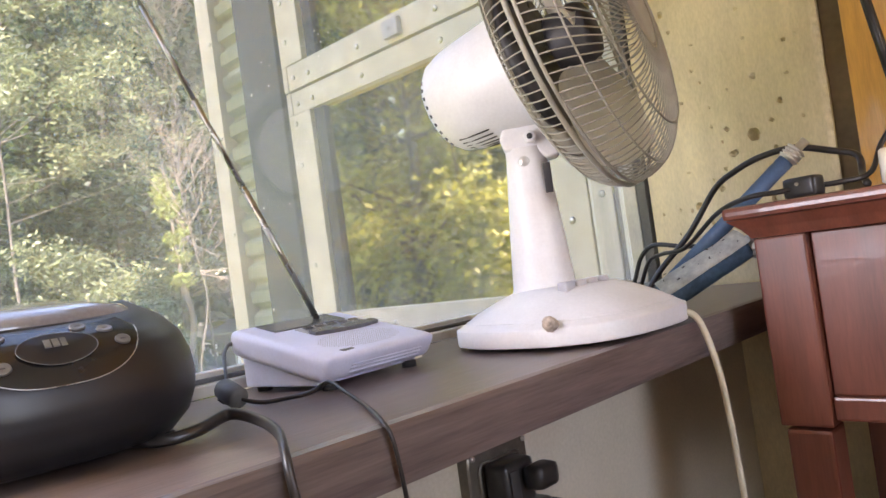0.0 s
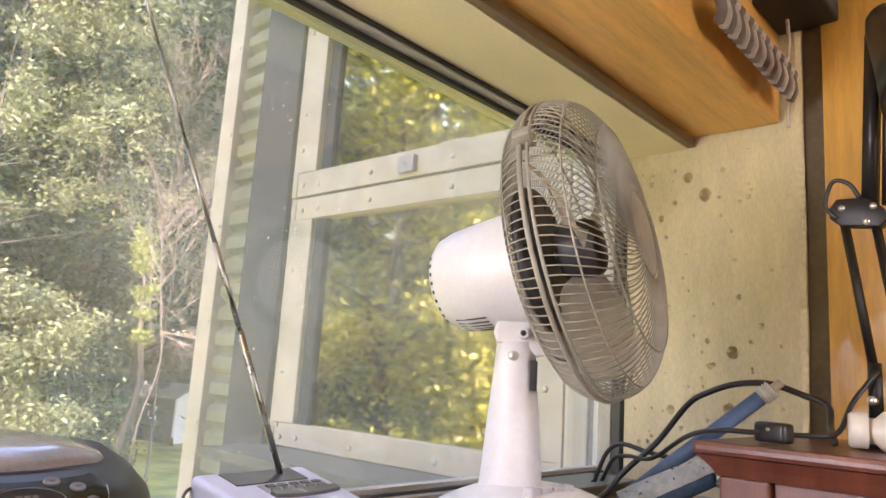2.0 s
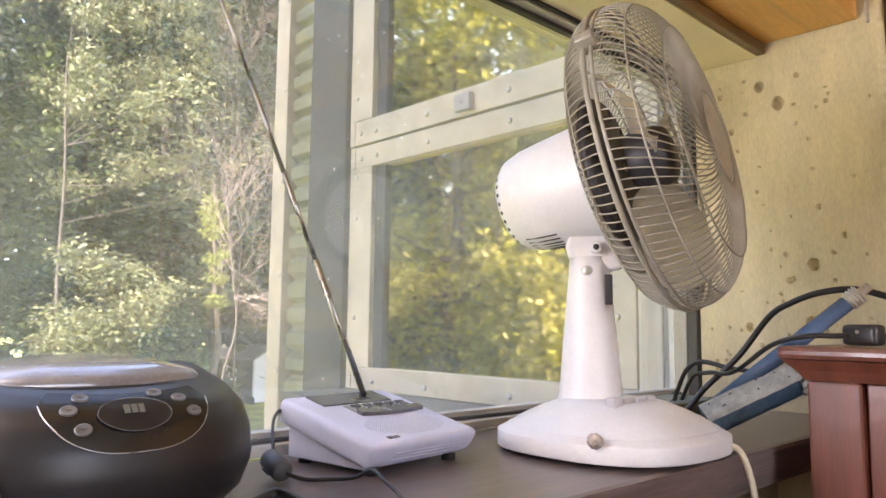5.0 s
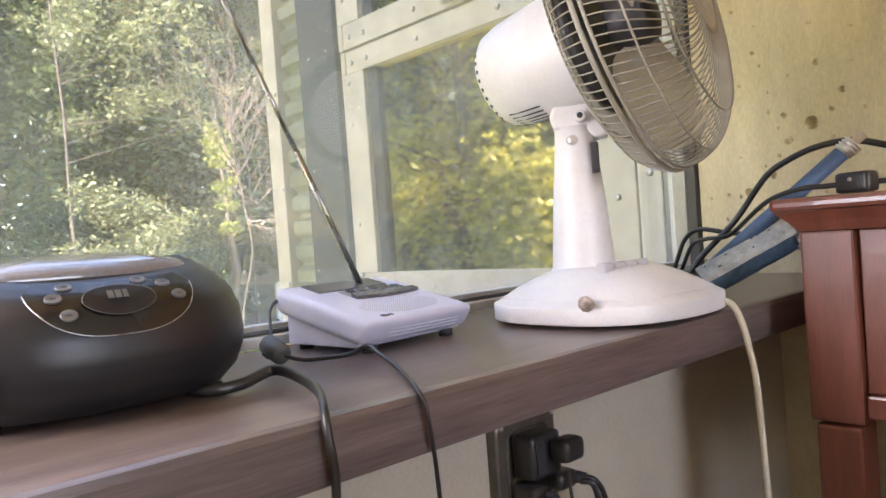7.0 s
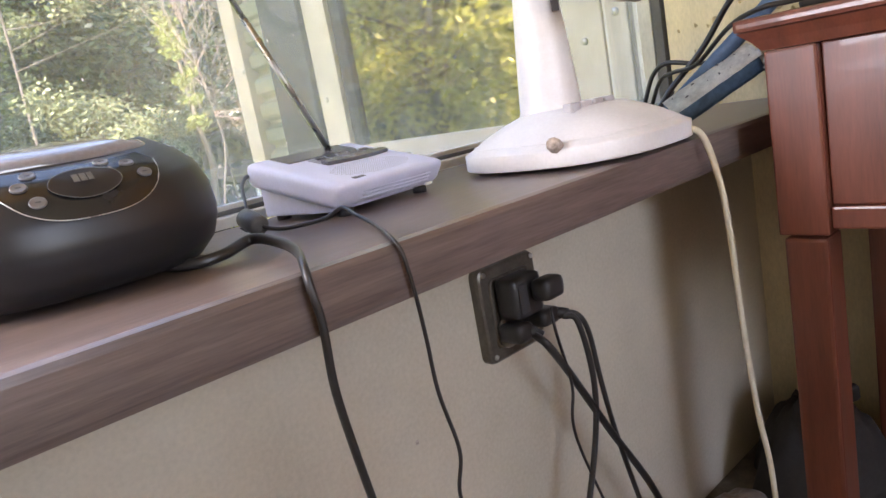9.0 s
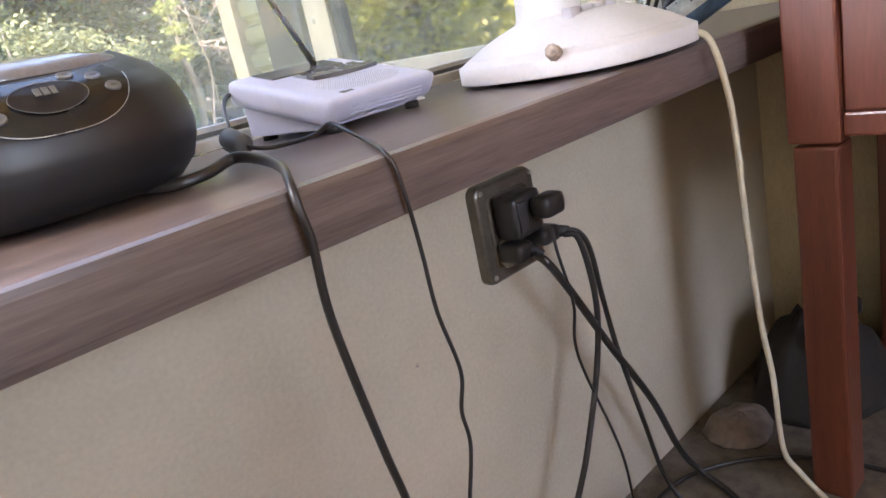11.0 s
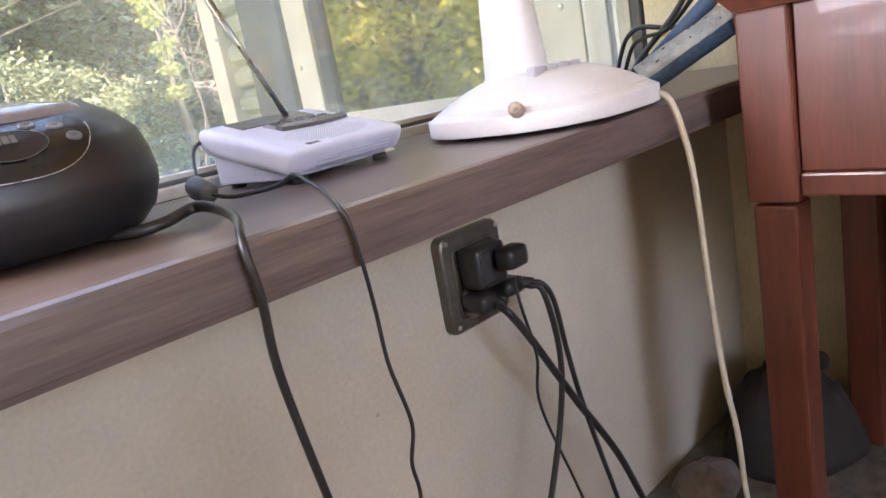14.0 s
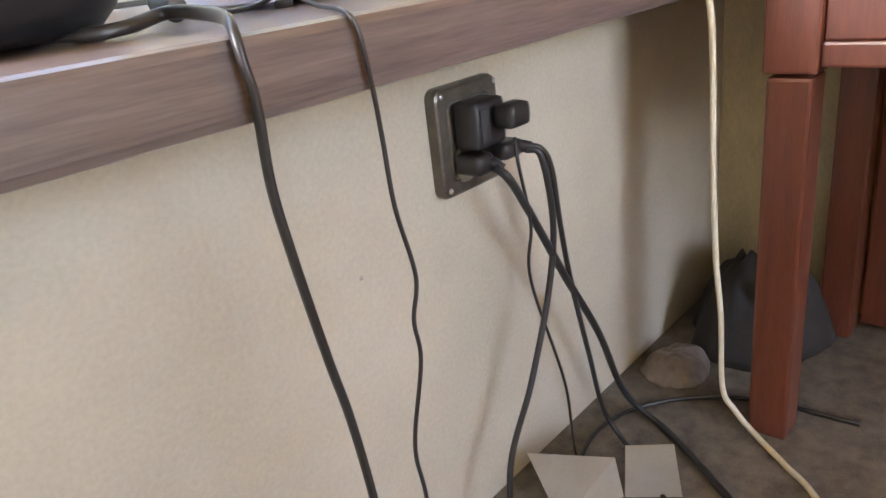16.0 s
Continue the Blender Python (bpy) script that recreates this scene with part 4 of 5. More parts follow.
# ---- boombox ----
def boombox():
    c = Vector((0.308, 0.603, SILL))
    t = thing("boombox", c, "small black oval portable stereo with grey top lid", "radio")
    A, B = 0.108, 0.100
    prof = [(0.70, 0.004), (0.84, 0.008), (0.94, 0.020), (0.99, 0.036), (1.0, 0.046), (0.985, 0.062), (0.935, 0.078), (0.84, 0.090), (0.70, 0.099)]

    def at(theta, v, off=0.0):
        """A point on the shell by its angle and its height from 0 to 1."""
        def raw(th, vv):
            x = max(0.0, min(1.0, vv)) * (len(prof) - 1)
            i = min(len(prof) - 2, int(x))
            f = x - i
            r = prof[i][0] * (1 - f) + prof[i + 1][0] * f
            z = prof[i][1] * (1 - f) + prof[i + 1][1] * f
            cx, cy = math.cos(th), math.sin(th)
            k = (abs(cx) ** 2.5 + abs(cy) ** 2.5) ** (-1 / 2.5)
            return c + Vector((A * r * k * cx, B * r * k * cy, z * (1 - 0.15 * max(0, -cy))))
        p = raw(theta, v)
        n = (raw(theta + 0.02, v) - raw(theta - 0.02, v)).cross(raw(theta, v + 0.03) - raw(theta, v - 0.03)).normalized()
        return p + n * off, n

    bm = bmesh.new()
    seg, rows = 64, 25
    rings = [[bm.verts.new(at(2 * math.pi * k / seg, j / (rows - 1))[0]) for k in range(seg)] for j in range(rows)]
    for a, b in zip(rings, rings[1:]):
        for k in range(seg):
            bm.faces.new((a[k], a[(k + 1) % seg], b[(k + 1) % seg], b[k]))
    bm.faces.new(rings[0])
    bm.faces.new(rings[-1])
    body = part("body", bm, "boom", t)
    for sx in (-1, 1):
        for sy in (-1, 1):
            part("foot", lathe([(0.0, 0.0), (0.009, 0.0), (0.009, 0.005), (0.0, 0.005)], 12, Matrix.Translation(c + Vector((0.07 * sx, 0.05 * sy, 0)))), "rubber", t)
    # lid: a domed oval over the top, cut straight along its front
    bm = bmesh.new()
    n = 48
    edge = []
    for k in range(n):
        q = 2 * math.pi * k / n
        f3 = (abs(math.cos(q)) ** 2.8 + abs(math.sin(q)) ** 2.8) ** (-1 / 2.8)
        x, y = 0.073 * f3 * math.cos(q), 0.066 * f3 * math.sin(q) + 0.008
        y = max(y, -0.046 - 0.010 * math.cos(3.0 * x / 0.074) * 0.5)
        edge.append((x, y))
    low = [bm.verts.new(c + Vector((x, y, 0.084))) for x, y in edge]
    mid = [bm.verts.new(c + Vector((x, y, 0.0940 + 0.05 * y))) for x, y in edge]
    top = [bm.verts.new(c + Vector((x * 0.94, y * 0.94, 0.0975 + 0.05 * y))) for x, y in edge]
    inn = [bm.verts.new(c + Vector((x * 0.5, y * 0.5, 0.1035 + 0.03 * y))) for x, y in edge]
    for a, b in ((low, mid), (mid, top), (top, inn)):
        for k in range(n):
            bm.faces.new((a[k], a[(k + 1) % n], b[(k + 1) % n], b[k]))
    bm.faces.new(inn)
    bm.faces.new(low)
    part("lid", bm, "lid_sheen_grey", t, "glossy cassette or disc lid, sky sheen put into its grey")
    front_edge = [c + Vector((0.052 * g, -0.0500 - 0.0030 * math.cos(1.5 * g), 0.0868)) for g in [i / 12 - 1 for i in range(25)]]
    part("lid_gap", sweep(front_edge, 0.0020, 8), "rubber", t, "dark gap under the lid's front edge")
    # front panel
    mid_a = radians(-90)

    def low_v(s):
        return 0.63 + 0.26 * abs(s) ** 3.0

    bm = bmesh.new()
    cols = []
    for i in range(25):
        s = i / 12 - 1
        th = mid_a + radians(32) * s
        lo = low_v(s)
        cols.append([bm.verts.new(at(th, lo + (0.99 - lo) * j / 8, 0.0022)[0]) for j in range(9)])
    for a, b in zip(cols, cols[1:]):
        for j in range(8):
            bm.faces.new((a[j], a[j + 1], b[j + 1], b[j]))
    panel = part("front_panel", bm, "boom_gloss", t, "glossy black control panel")
    rim = [at(mid_a + radians(32) * (i / 20 - 1), low_v(i / 20 - 1), 0.0018)[0] for i in range(41)]
    part("panel_trim", sweep(rim, 0.00045, 6), "silver", panel, "thin silver trim line")
    bm = bmesh.new()
    cen = at(mid_a, 0.83, 0.004)[0]
    loop = [bm.verts.new(at(mid_a + radians(13) * math.cos(q), 0.83 + 0.10 * math.sin(q), 0.0036)[0]) for q in [2 * math.pi * i / 32 for i in range(32)]]
    loop2 = [bm.verts.new(cen.lerp(v.co, 0.5)) for v in loop]
    for i in range(32):
        bm.faces.new((loop[i], loop[(i + 1) % 32], loop2[(i + 1) % 32], loop2[i]))
    bm.faces.new(loop2)
    disp = part("display", bm, "boom", panel, "oval dark display window")
    ring = [at(mid_a + radians(13) * math.cos(q), 0.83 + 0.10 * math.sin(q), 0.0037)[0] for q in [2 * math.pi * i / 40 for i in range(40)]]
    part("display_rim", sweep(ring, 0.0003, 6, 1.0, None, None, True), "lcd", disp, "thin grey rim of the display")
    p, nn = at(mid_a, 0.845, 0.0055)
    for dx, w in ((-0.0075, 0.0035), (-0.0030, 0.0035), (0.0015, 0.0030)):
        part("digit_bar", box((dx, -0.0030, 0), (dx + w, 0.0030, 0.0006), 0, None, aim(p, nn)), "lcd", disp, smooth=False)
    for s, v in ((-19, 0.95), (-22, 0.86), (-17, 0.75), (12, 0.97), (20, 0.91), (22, 0.81)):
        p, nn = at(mid_a + radians(s), v, 0.002)
        key = part("button", lathe([(0.0, 0.0012), (0.0036, 0.0012), (0.0040, 0.0014), (0.0047, 0.0013), (0.0050, 0.0)], 16, aim(p, nn), 1.0, 0.8), "key", panel, "oval dull silver push button")
        part("mark", box((-0.0016, -0.0004, 0.0012), (0.0016, 0.0004, 0.0015), 0, None, aim(p, nn)), "ink", key, smooth=False)
    for sgn in (-1, 1):
        ctr = mid_a + radians(-53 if sgn < 0 else 96)
        bm = bmesh.new()
        mid = at(ctr, 0.42, 0.004)[0]
        l1 = [bm.verts.new(at(ctr + radians(17) * math.cos(q), 0.42 + 0.30 * math.sin(q), 0.0015)[0]) for q in [2 * math.pi * i / 28 for i in range(28)]]
        l2 = [bm.verts.new(at(ctr + radians(8.5) * math.cos(q), 0.42 + 0.15 * math.sin(q), 0.004)[0]) for q in [2 * math.pi * i / 28 for i in range(28)]]
        for i in range(28):
            bm.faces.new((l1[i], l1[(i + 1) % 28], l2[(i + 1) % 28], l2[i]))
        bm.faces.new(l2)
        part("speaker_grille", bm, "mesh_grey", t, "grey-beige metal speaker mesh")
    return t


stereo = boombox()
cable("power_cord", [(0.345, 0.560, SILL + 0.008), (0.364, 0.527, SILL + 0.005), (0.387, 0.520, SILL + 0.006), (0.415, 0.526, SILL + 0.010), (0.411, 0.482, SILL + 0.009), (0.398, 0.440, SILL + 0.007), (0.380, 0.406, SILL + 0.003), (0.377, 0.3985, SILL - 0.012), (0.379, 0.398, 0.768), (0.379, 0.400, 0.728), (0.383, 0.400, 0.687), (0.392, 0.40, 0.622), (0.399, 0.40, 0.579), (0.405, 0.40, 0.516), (0.412, 0.40, 0.40), (0.42, 0.40, FLOOR + 0.03), (0.45, 0.38, FLOOR + 0.005), (0.52, 0.36, FLOOR + 0.005)], 0.0028, "cord", "black flat power cord hanging over the board's edge", flat=1.5, parent=stereo)


# ---- weather radio ----
def radio():
    o = Matrix.Translation((0.518, 0.544, SILL)) @ Matrix.Rotation(radians(6), 4, "Z")
    t = thing("radio", (0.58, 0.61, SILL), "pale lilac plastic desk radio with sloping top, antenna raised", "radio")
    W, D = 0.142, 0.135
    bm = bmesh.new()

    def slab(bm, x0, x1, y0, y1, zf0, zf1, zb0, zb1, bev, under_cut=0.0):
        v = [bm.verts.new(o @ Vector(p)) for p in ((x0, y0 + under_cut, zf0), (x1, y0 + under_cut, zf0), (x1, y1, zb0), (x0, y1, zb0), (x0, y0, zf1), (x1, y0, zf1), (x1, y1, zb1), (x0, y1, zb1))]
        fs = [bm.faces.new([v[i] for i in q]) for q in ((0, 1, 2, 3), (4, 5, 6, 7), (0, 1, 5, 4), (1, 2, 6, 5), (2, 3, 7, 6), (3, 0, 4, 7))]
        if bev:
            bmesh.ops.bevel(bm, geom=list({e for f in fs for e in f.edges}), offset=bev, segments=5, affect="EDGES", profile=0.6)
        return bm

    body = part("upper_shell", slab(bmesh.new(), 0, W, 0, D, 0.007, 0.029, 0.036, 0.060, 0.0090, 0.016), "radio", t)
    part("lower_shell", slab(bmesh.new(), 0.008, W - 0.008, 0.026, D - 0.008, 0.005, 0.012, 0.005, 0.040, 0.002), "radio", t)
    for x in (0.02, W - 0.02):
        for y in (0.025, D - 0.02):
            part("foot", lathe([(0.0, 0.0), (0.007, 0.0), (0.007, 0.006), (0.0, 0.006)], 12, o @ Matrix.Translation((x, y, 0))), "rubber", t)

    def on_top(x, y, h=0.0):
        return o @ Vector((x, y, 0.029 + (0.060 - 0.029) * y / D + h))

    def top_patch(x0, x1, y0, y1, h0, h1, bow=0.0):
        bm = bmesh.new()
        n = 12
        lo, hi = [], []
        for i in range(n + 1):
            x = x0 + (x1 - x0) * i / n
            b = bow * (1 - (2 * i / n - 1) ** 2)
            lo.append((on_top(x, y0 - b, h0), on_top(x, y0 - b, h1)))
            hi.append((on_top(x, y1, h0), on_top(x, y1, h1)))
        vl = [[bm.verts.new(p) for p in q] for q in lo]
        vh = [[bm.verts.new(p) for p in q] for q in hi]
        for i in range(n):
            bm.faces.new((vl[i][1], vl[i + 1][1], vh[i + 1][1], vh[i][1]))
            bm.faces.new((vl[i][0], vl[i + 1][0], vl[i + 1][1], vl[i][1]))
            bm.faces.new((vh[i][0], vh[i + 1][0], vh[i + 1][1], vh[i][1]))
        bm.faces.new((vl[0][0], vl[0][1], vh[0][1], vh[0][0]))
        bm.faces.new((vl[n][0], vl[n][1], vh[n][1], vh[n][0]))
        return bm

    part("display", top_patch(0.026, 0.116, 0.098, 0.126, -0.001, 0.0012), "radio_dark", body, "smoked display window", smooth=False)
    keys = part("key_panel", top_patch(0.046, 0.128, 0.076, 0.094, -0.001, 0.0008), "radio_key", body, "grey key panel", smooth=False)
    part("snooze_bar", top_patch(0.046, 0.130, 0.066, 0.0745, -0.001, 0.0035, 0.004), "radio_dark", body, "long dark bar key", smooth=False)
    for i in range(5):
        for j in range(2):
            x, y = 0.053 + 0.0150 * i, 0.078 + 0.0085 * j
            part("key", top_patch(x, x + 0.010, y, y + 0.0045, 0.0009, 0.0022), "radio_dark", keys, smooth=False)
    slope = Vector((0, -(0.060 - 0.029) / D, 1)).normalized()
    bm = bmesh.new()
    for i in range(36):
        for j in range(16):
            if (i - 17.5) ** 2 / 320 + (j - 7.5) ** 2 / 66 < 1:
                lathe([(0.0, 0.0003), (0.0005, 0.0002), (0.0006, 0.0)], 5, aim(on_top(0.026 + 0.0027 * i, 0.016 + 0.0028 * j, 0.0), o.to_3x3() @ slope), bm=bm)
    tagged(part("speaker_holes", bm, "radio_key", body, "fine dotted speaker holes"), kind="stuff")
    for k in range(4):
        part("logo_bar", top_patch(0.026 + 0.0017 * k, 0.0271 + 0.0017 * k, 0.0105 - 0.0006 * (k % 2), 0.0155, -0.001, 0.0004), "ink", body, smooth=False)
    part("logo_bar", top_patch(0.0335, 0.0400, 0.0110, 0.0150, -0.001, 0.0004), "ink", body, smooth=False)
    for k in range(3):
        z = 0.0125 + 0.0032 * k
        y = 0.016 * (0.029 - z) / 0.022 - 0.0004
        part("front_rib", sweep([o @ Vector((0.030, y, z)), o @ Vector((0.122, y, z))], 0.0007, 6), "radio", body)
    foot = Vector((0.603, 0.668, 0.848))
    way = Vector((-0.187, 0.0, 0.395)).normalized()
    ant = part("antenna", sweep([foot, foot + way * 0.16], 0.0032, 10), "chrome", t, "extended telescopic antenna")
    r, s = 0.0027, 0.16
    while s < 0.50:
        part("antenna_section", sweep([foot + way * (s - 0.002), foot + way * (s + 0.09)], r, 10), "chrome", ant)
        s, r = s + 0.09, r - 0.00045
    part("antenna_joint", lathe([(0.0, 0.008), (0.006, 0.006), (0.007, -0.006), (0.0, -0.008)], 14, aim(foot, way)), "radio_dark", ant)
    return t


desk_radio = radio()
cable("power_lead", [(0.516, 0.676, SILL + 0.044), (0.502, 0.672, SILL + 0.047), (0.486, 0.655, SILL + 0.040), (0.473, 0.632, SILL + 0.026), (0.464, 0.614, SILL + 0.014), (0.463, 0.596, SILL + 0.008), (0.474, 0.582, SILL + 0.003), (0.488, 0.570, SILL + 0.003), (0.500, 0.550, SILL + 0.006), (0.506, 0.534, SILL + 0.013), (0.500, 0.510, SILL + 0.009), (0.492, 0.480, SILL + 0.003), (0.468, 0.436, SILL + 0.0025), (0.452, 0.408, SILL + 0.001), (0.452, 0.401, SILL - 0.008), (0.455, 0.400, 0.766), (0.459, 0.402, 0.73), (0.459, 0.40, 0.69), (0.468, 0.40, 0.642), (0.461, 0.40, 0.614), (0.462, 0.40, 0.584), (0.446, 0.40, 0.528), (0.449, 0.40, 0.483), (0.452, 0.40, 0.38), (0.46, 0.40, FLOOR + 0.02), (0.50, 0.42, FLOOR + 0.004)], 0.0015, "cord", "thin black radio power lead over the board", flat=1.4, parent=desk_radio)
fe = thing("ferrite_bead", (0.466, 0.609, SILL), "black ridged ferrite bead on the radio lead", "cable bead")
fm = aim((0.462, 0.607, SILL + 0.0120), (0.08, 0.96, 0.26))
bead = part("bead", lathe([(0.003, -0.0145), (0.0075, -0.0142), (0.0090, -0.0125), (0.0093, 0.0), (0.0090, 0.0125), (0.0075, 0.0142), (0.003, 0.0145)], 24, fm), "bead", fe)
for k in range(3):
    part("slot", box((-0.0010, -0.0040, -0.0006), (0.0010, 0.0040, 0.0006), 0.0003, None, fm @ Matrix.Rotation(radians(-70), 4, "Z") @ Matrix.Translation((0.0092, 0, 0.002 + 0.0042 * k)) @ Matrix.Rotation(radians(90), 4, "Y")), "rubber", bead, smooth=False)
tagged(part("paper_disc", lathe([(0.0, 0.002), (0.026, 0.002), (0.028, 0.0005), (0.0, 0.0004)], 30, Matrix.Translation((0.672, 0.640, SILL))), "paper"), "thin white paper disc lying on the board", "coaster")


# ---- outlet ----
def outlet():
    y = WALL
    t = thing("wall_outlet", (0.70, y, 0.66), "brown metal double outlet plate crowded with black plugs", "outlet")
    def outline(inset, r=0.010, n=6):
        x0, x1, z0, z1 = 0.651 + inset, 0.743 - inset, 0.611 + inset, 0.714 - inset
        pts = []
        for cx, cz, a0 in ((x1 - r, z1 - r, 0), (x0 + r, z1 - r, 90), (x0 + r, z0 + r, 180), (x1 - r, z0 + r, 270)):
            pts += [(cx + r * math.cos(radians(a0 + 90 * k / n)), cz + r * math.sin(radians(a0 + 90 * k / n))) for k in range(n + 1)]
        return pts

    bm = bmesh.new()
    rings = [[bm.verts.new((x, y - d, z)) for x, z in outline(inset)] for d, inset in ((0.0002, 0.0), (0.007, 0.0), (0.0105, 0.0012), (0.012, 0.0035))]
    for p, q in zip(rings, rings[1:]):
        for k in range(len(p)):
            bm.faces.new((p[k], p[(k + 1) % len(p)], q[(k + 1) % len(p)], q[k]))
    bm.faces.new(rings[-1])
    bm.faces.new(rings[0])
    pl = part("plate", bm, "plate", t, smooth=False)
    part("raised_rim", sweep([Vector((x, y - 0.0120, z)) for x, z in outline(0.0155, 0.006)], 0.0021, 8, 1.0, None, None, True), "plate", pl)
    for x in (0.660, 0.737):
        for z in (0.619, 0.707):
            part("screw", lathe([(0.0, 0.002), (0.0025, 0.0015), (0.003, 0.0)], 10, aim((x, y - 0.012, z), (0, -1, 0))), "bolt", pl)
    for x in (0.684, 0.720):
        part("socket", lathe([(0.0, 0.003), (0.015, 0.003), (0.016, 0.0)], 24, aim((x, y - 0.012, 0.640), (0, -1, 0)), 1.0, 1.15), "socket", pl, "ivory outlet face")
    return t


outlet()


def plug(name, lo, hi, label, bevel=0.004):
    t = thing(name, ((lo[0] + hi[0]) / 2, hi[1], (lo[2] + hi[2]) / 2), label, "plug")
    part("plug_body", box(lo, hi, bevel), "cord", t)
    return t


big = plug("power_adapter", (0.669, WALL - 0.042, 0.656), (0.714, WALL - 0.0148, 0.700), "black power adapter block in the outlet", 0.006)
part("face", box((0.675, WALL - 0.0436, 0.663), (0.688, WALL - 0.0421, 0.693), 0.0005), "hub", big)
small = plug("power_adapter", (0.690, WALL - 0.066, 0.672), (0.722, WALL - 0.0437, 0.695), "small black adapter on the outlet", 0.007)
part("end_face", box((0.7221, WALL - 0.060, 0.677), (0.7235, WALL - 0.049, 0.690), 0.0005), "hub", small)
for x0, x1, z0, z1, way in ((0.663, 0.688, 0.634, 0.6535, (0.45, -0.7, -0.5)), (0.703, 0.733, 0.638, 0.6555, (0.85, -0.45, -0.2))):
    cord_plug = plug("plug", (x0, WALL - 0.046, z0), (x1, WALL - 0.0158, z1), "black cord plug in the outlet", 0.006)
    part("strain_relief", lathe([(0.0070, -0.004), (0.0062, 0.006), (0.0048, 0.015), (0.0, 0.0152)], 14, aim((x1 - 0.004, WALL - 0.0405, (z0 + z1) / 2), way)), "rubber", cord_plug)
cable("outlet_cord", [(0.681, WALL - 0.050, 0.640), (0.684, 0.488, 0.630), (0.709, 0.488, 0.593), (0.769, 0.49, 0.497), (0.833, 0.49, 0.397), (0.880, 0.49, 0.30), (0.905, 0.478, FLOOR + 0.02), (0.90, 0.44, FLOOR + 0.005), (0.86, 0.38, FLOOR + 0.005), (0.80, 0.30, FLOOR + 0.005)], 0.0042, "cord", "black cord from the outlet to the carpet")
cable("outlet_cord", [(0.734, WALL - 0.045, 0.646), (0.746, 0.494, 0.641), (0.756, 0.490, 0.618), (0.764, 0.489, 0.558), (0.780, 0.49, 0.486), (0.810, 0.49, 0.38), (0.840, 0.49, 0.283), (0.835, 0.45, FLOOR + 0.005), (0.78, 0.38, FLOOR + 0.005)], 0.0030, "cord", "black cord from the outlet to the carpet")
cable("outlet_cord", [(0.733, WALL - 0.047, 0.643), (0.743, 0.492, 0.633), (0.750, 0.488, 0.562), (0.737, 0.49, 0.491), (0.696, 0.49, 0.405), (0.650, 0.49, 0.33), (0.62, 0.47, FLOOR + 0.01), (0.58, 0.42, FLOOR + 0.005)], 0.0034, "cord", "black cord from the outlet to the carpet")
cable("outlet_cord", [(0.700, WALL - 0.060, 0.664), (0.695, 0.484, 0.640), (0.711, 0.487, 0.575), (0.709, 0.49, 0.516), (0.758, 0.49, 0.37), (0.775, 0.49, FLOOR + 0.02), (0.76, 0.44, FLOOR + 0.004)], 0.0017, "cord", "thin black lead from the outlet to the carpet")


# ---- cherry desk ----
def desk():
    x0, x1, y0, y1 = 0.945, 1.30, -0.75, 0.363
    t = thing("desk", (1.1, -0.2, FLOOR), "cherry-stained wooden side desk with panelled side", "desk")
    bm = box((x0 - 0.004, y0 - 0.03, 0.897), (x1, y1 + 0.025, 0.911), 0.005)
    part("top", bm, "cherry", t, smooth=False)
    bm = bmesh.new()
    rings = []
    for z, grow in ((0.8752, 0.0), (0.8800, 0.004), (0.8860, 0.009), (0.8920, 0.016), (0.8967, 0.0215)):
        rings.append([bm.verts.new((x, y, z)) for x, y in ((x0 + 0.008 - grow * 0.5, y0 - grow), (x1 - 0.002, y0 - grow), (x1 - 0.002, y1 + grow), (x0 + 0.008 - grow * 0.5, y1 + grow))])
    for p, q in zip(rings, rings[1:]):
        for k in range(4):
            bm.faces.new((p[k], p[(k + 1) % 4], q[(k + 1) % 4], q[k]))
    bm.faces.new(rings[0])
    bm.faces.new(rings[-1])
    part("top_moulding", bm, "cherry", t, "coved moulding under the top", smooth=False)
    for y in (y1 - 0.052, y0):
        for x in (x0 + 0.012, x1 - 0.06):
            leg = part("leg", box((x, y + 0.003, FLOOR), (x + 0.046, y + 0.048, 0.670), 0.004), "cherry", t, smooth=False)
            part("leg_block", box((x - 0.002, y - 0.001, 0.6735), (x + 0.05, y + 0.052, 0.8748), 0.003), "cherry", leg, smooth=False)
    part("side_panel", box((x0 + 0.020, y0 + 0.051, 0.705), (x0 + 0.036, y1 - 0.054, 0.8745), 0.002), "cherry", t, smooth=False)
    part("panel_rail", box((x0 + 0.014, y0 + 0.051, 0.680), (x0 + 0.044, y1 - 0.054, 0.7045), 0.003), "cherry", t, smooth=False)
    part("back_panel", box((x0 + 0.062, y1 - 0.040, 0.69), (x1 - 0.062, y1 - 0.020, 0.8745), 0.002), "cherry", t, smooth=False)
    part("far_panel", box((x1 - 0.030, y0 + 0.051, 0.25), (x1 - 0.012, y1 - 0.054, 0.8745), 0.002), "cherry", t, smooth=False)
    return t


desk()
DT = 0.911


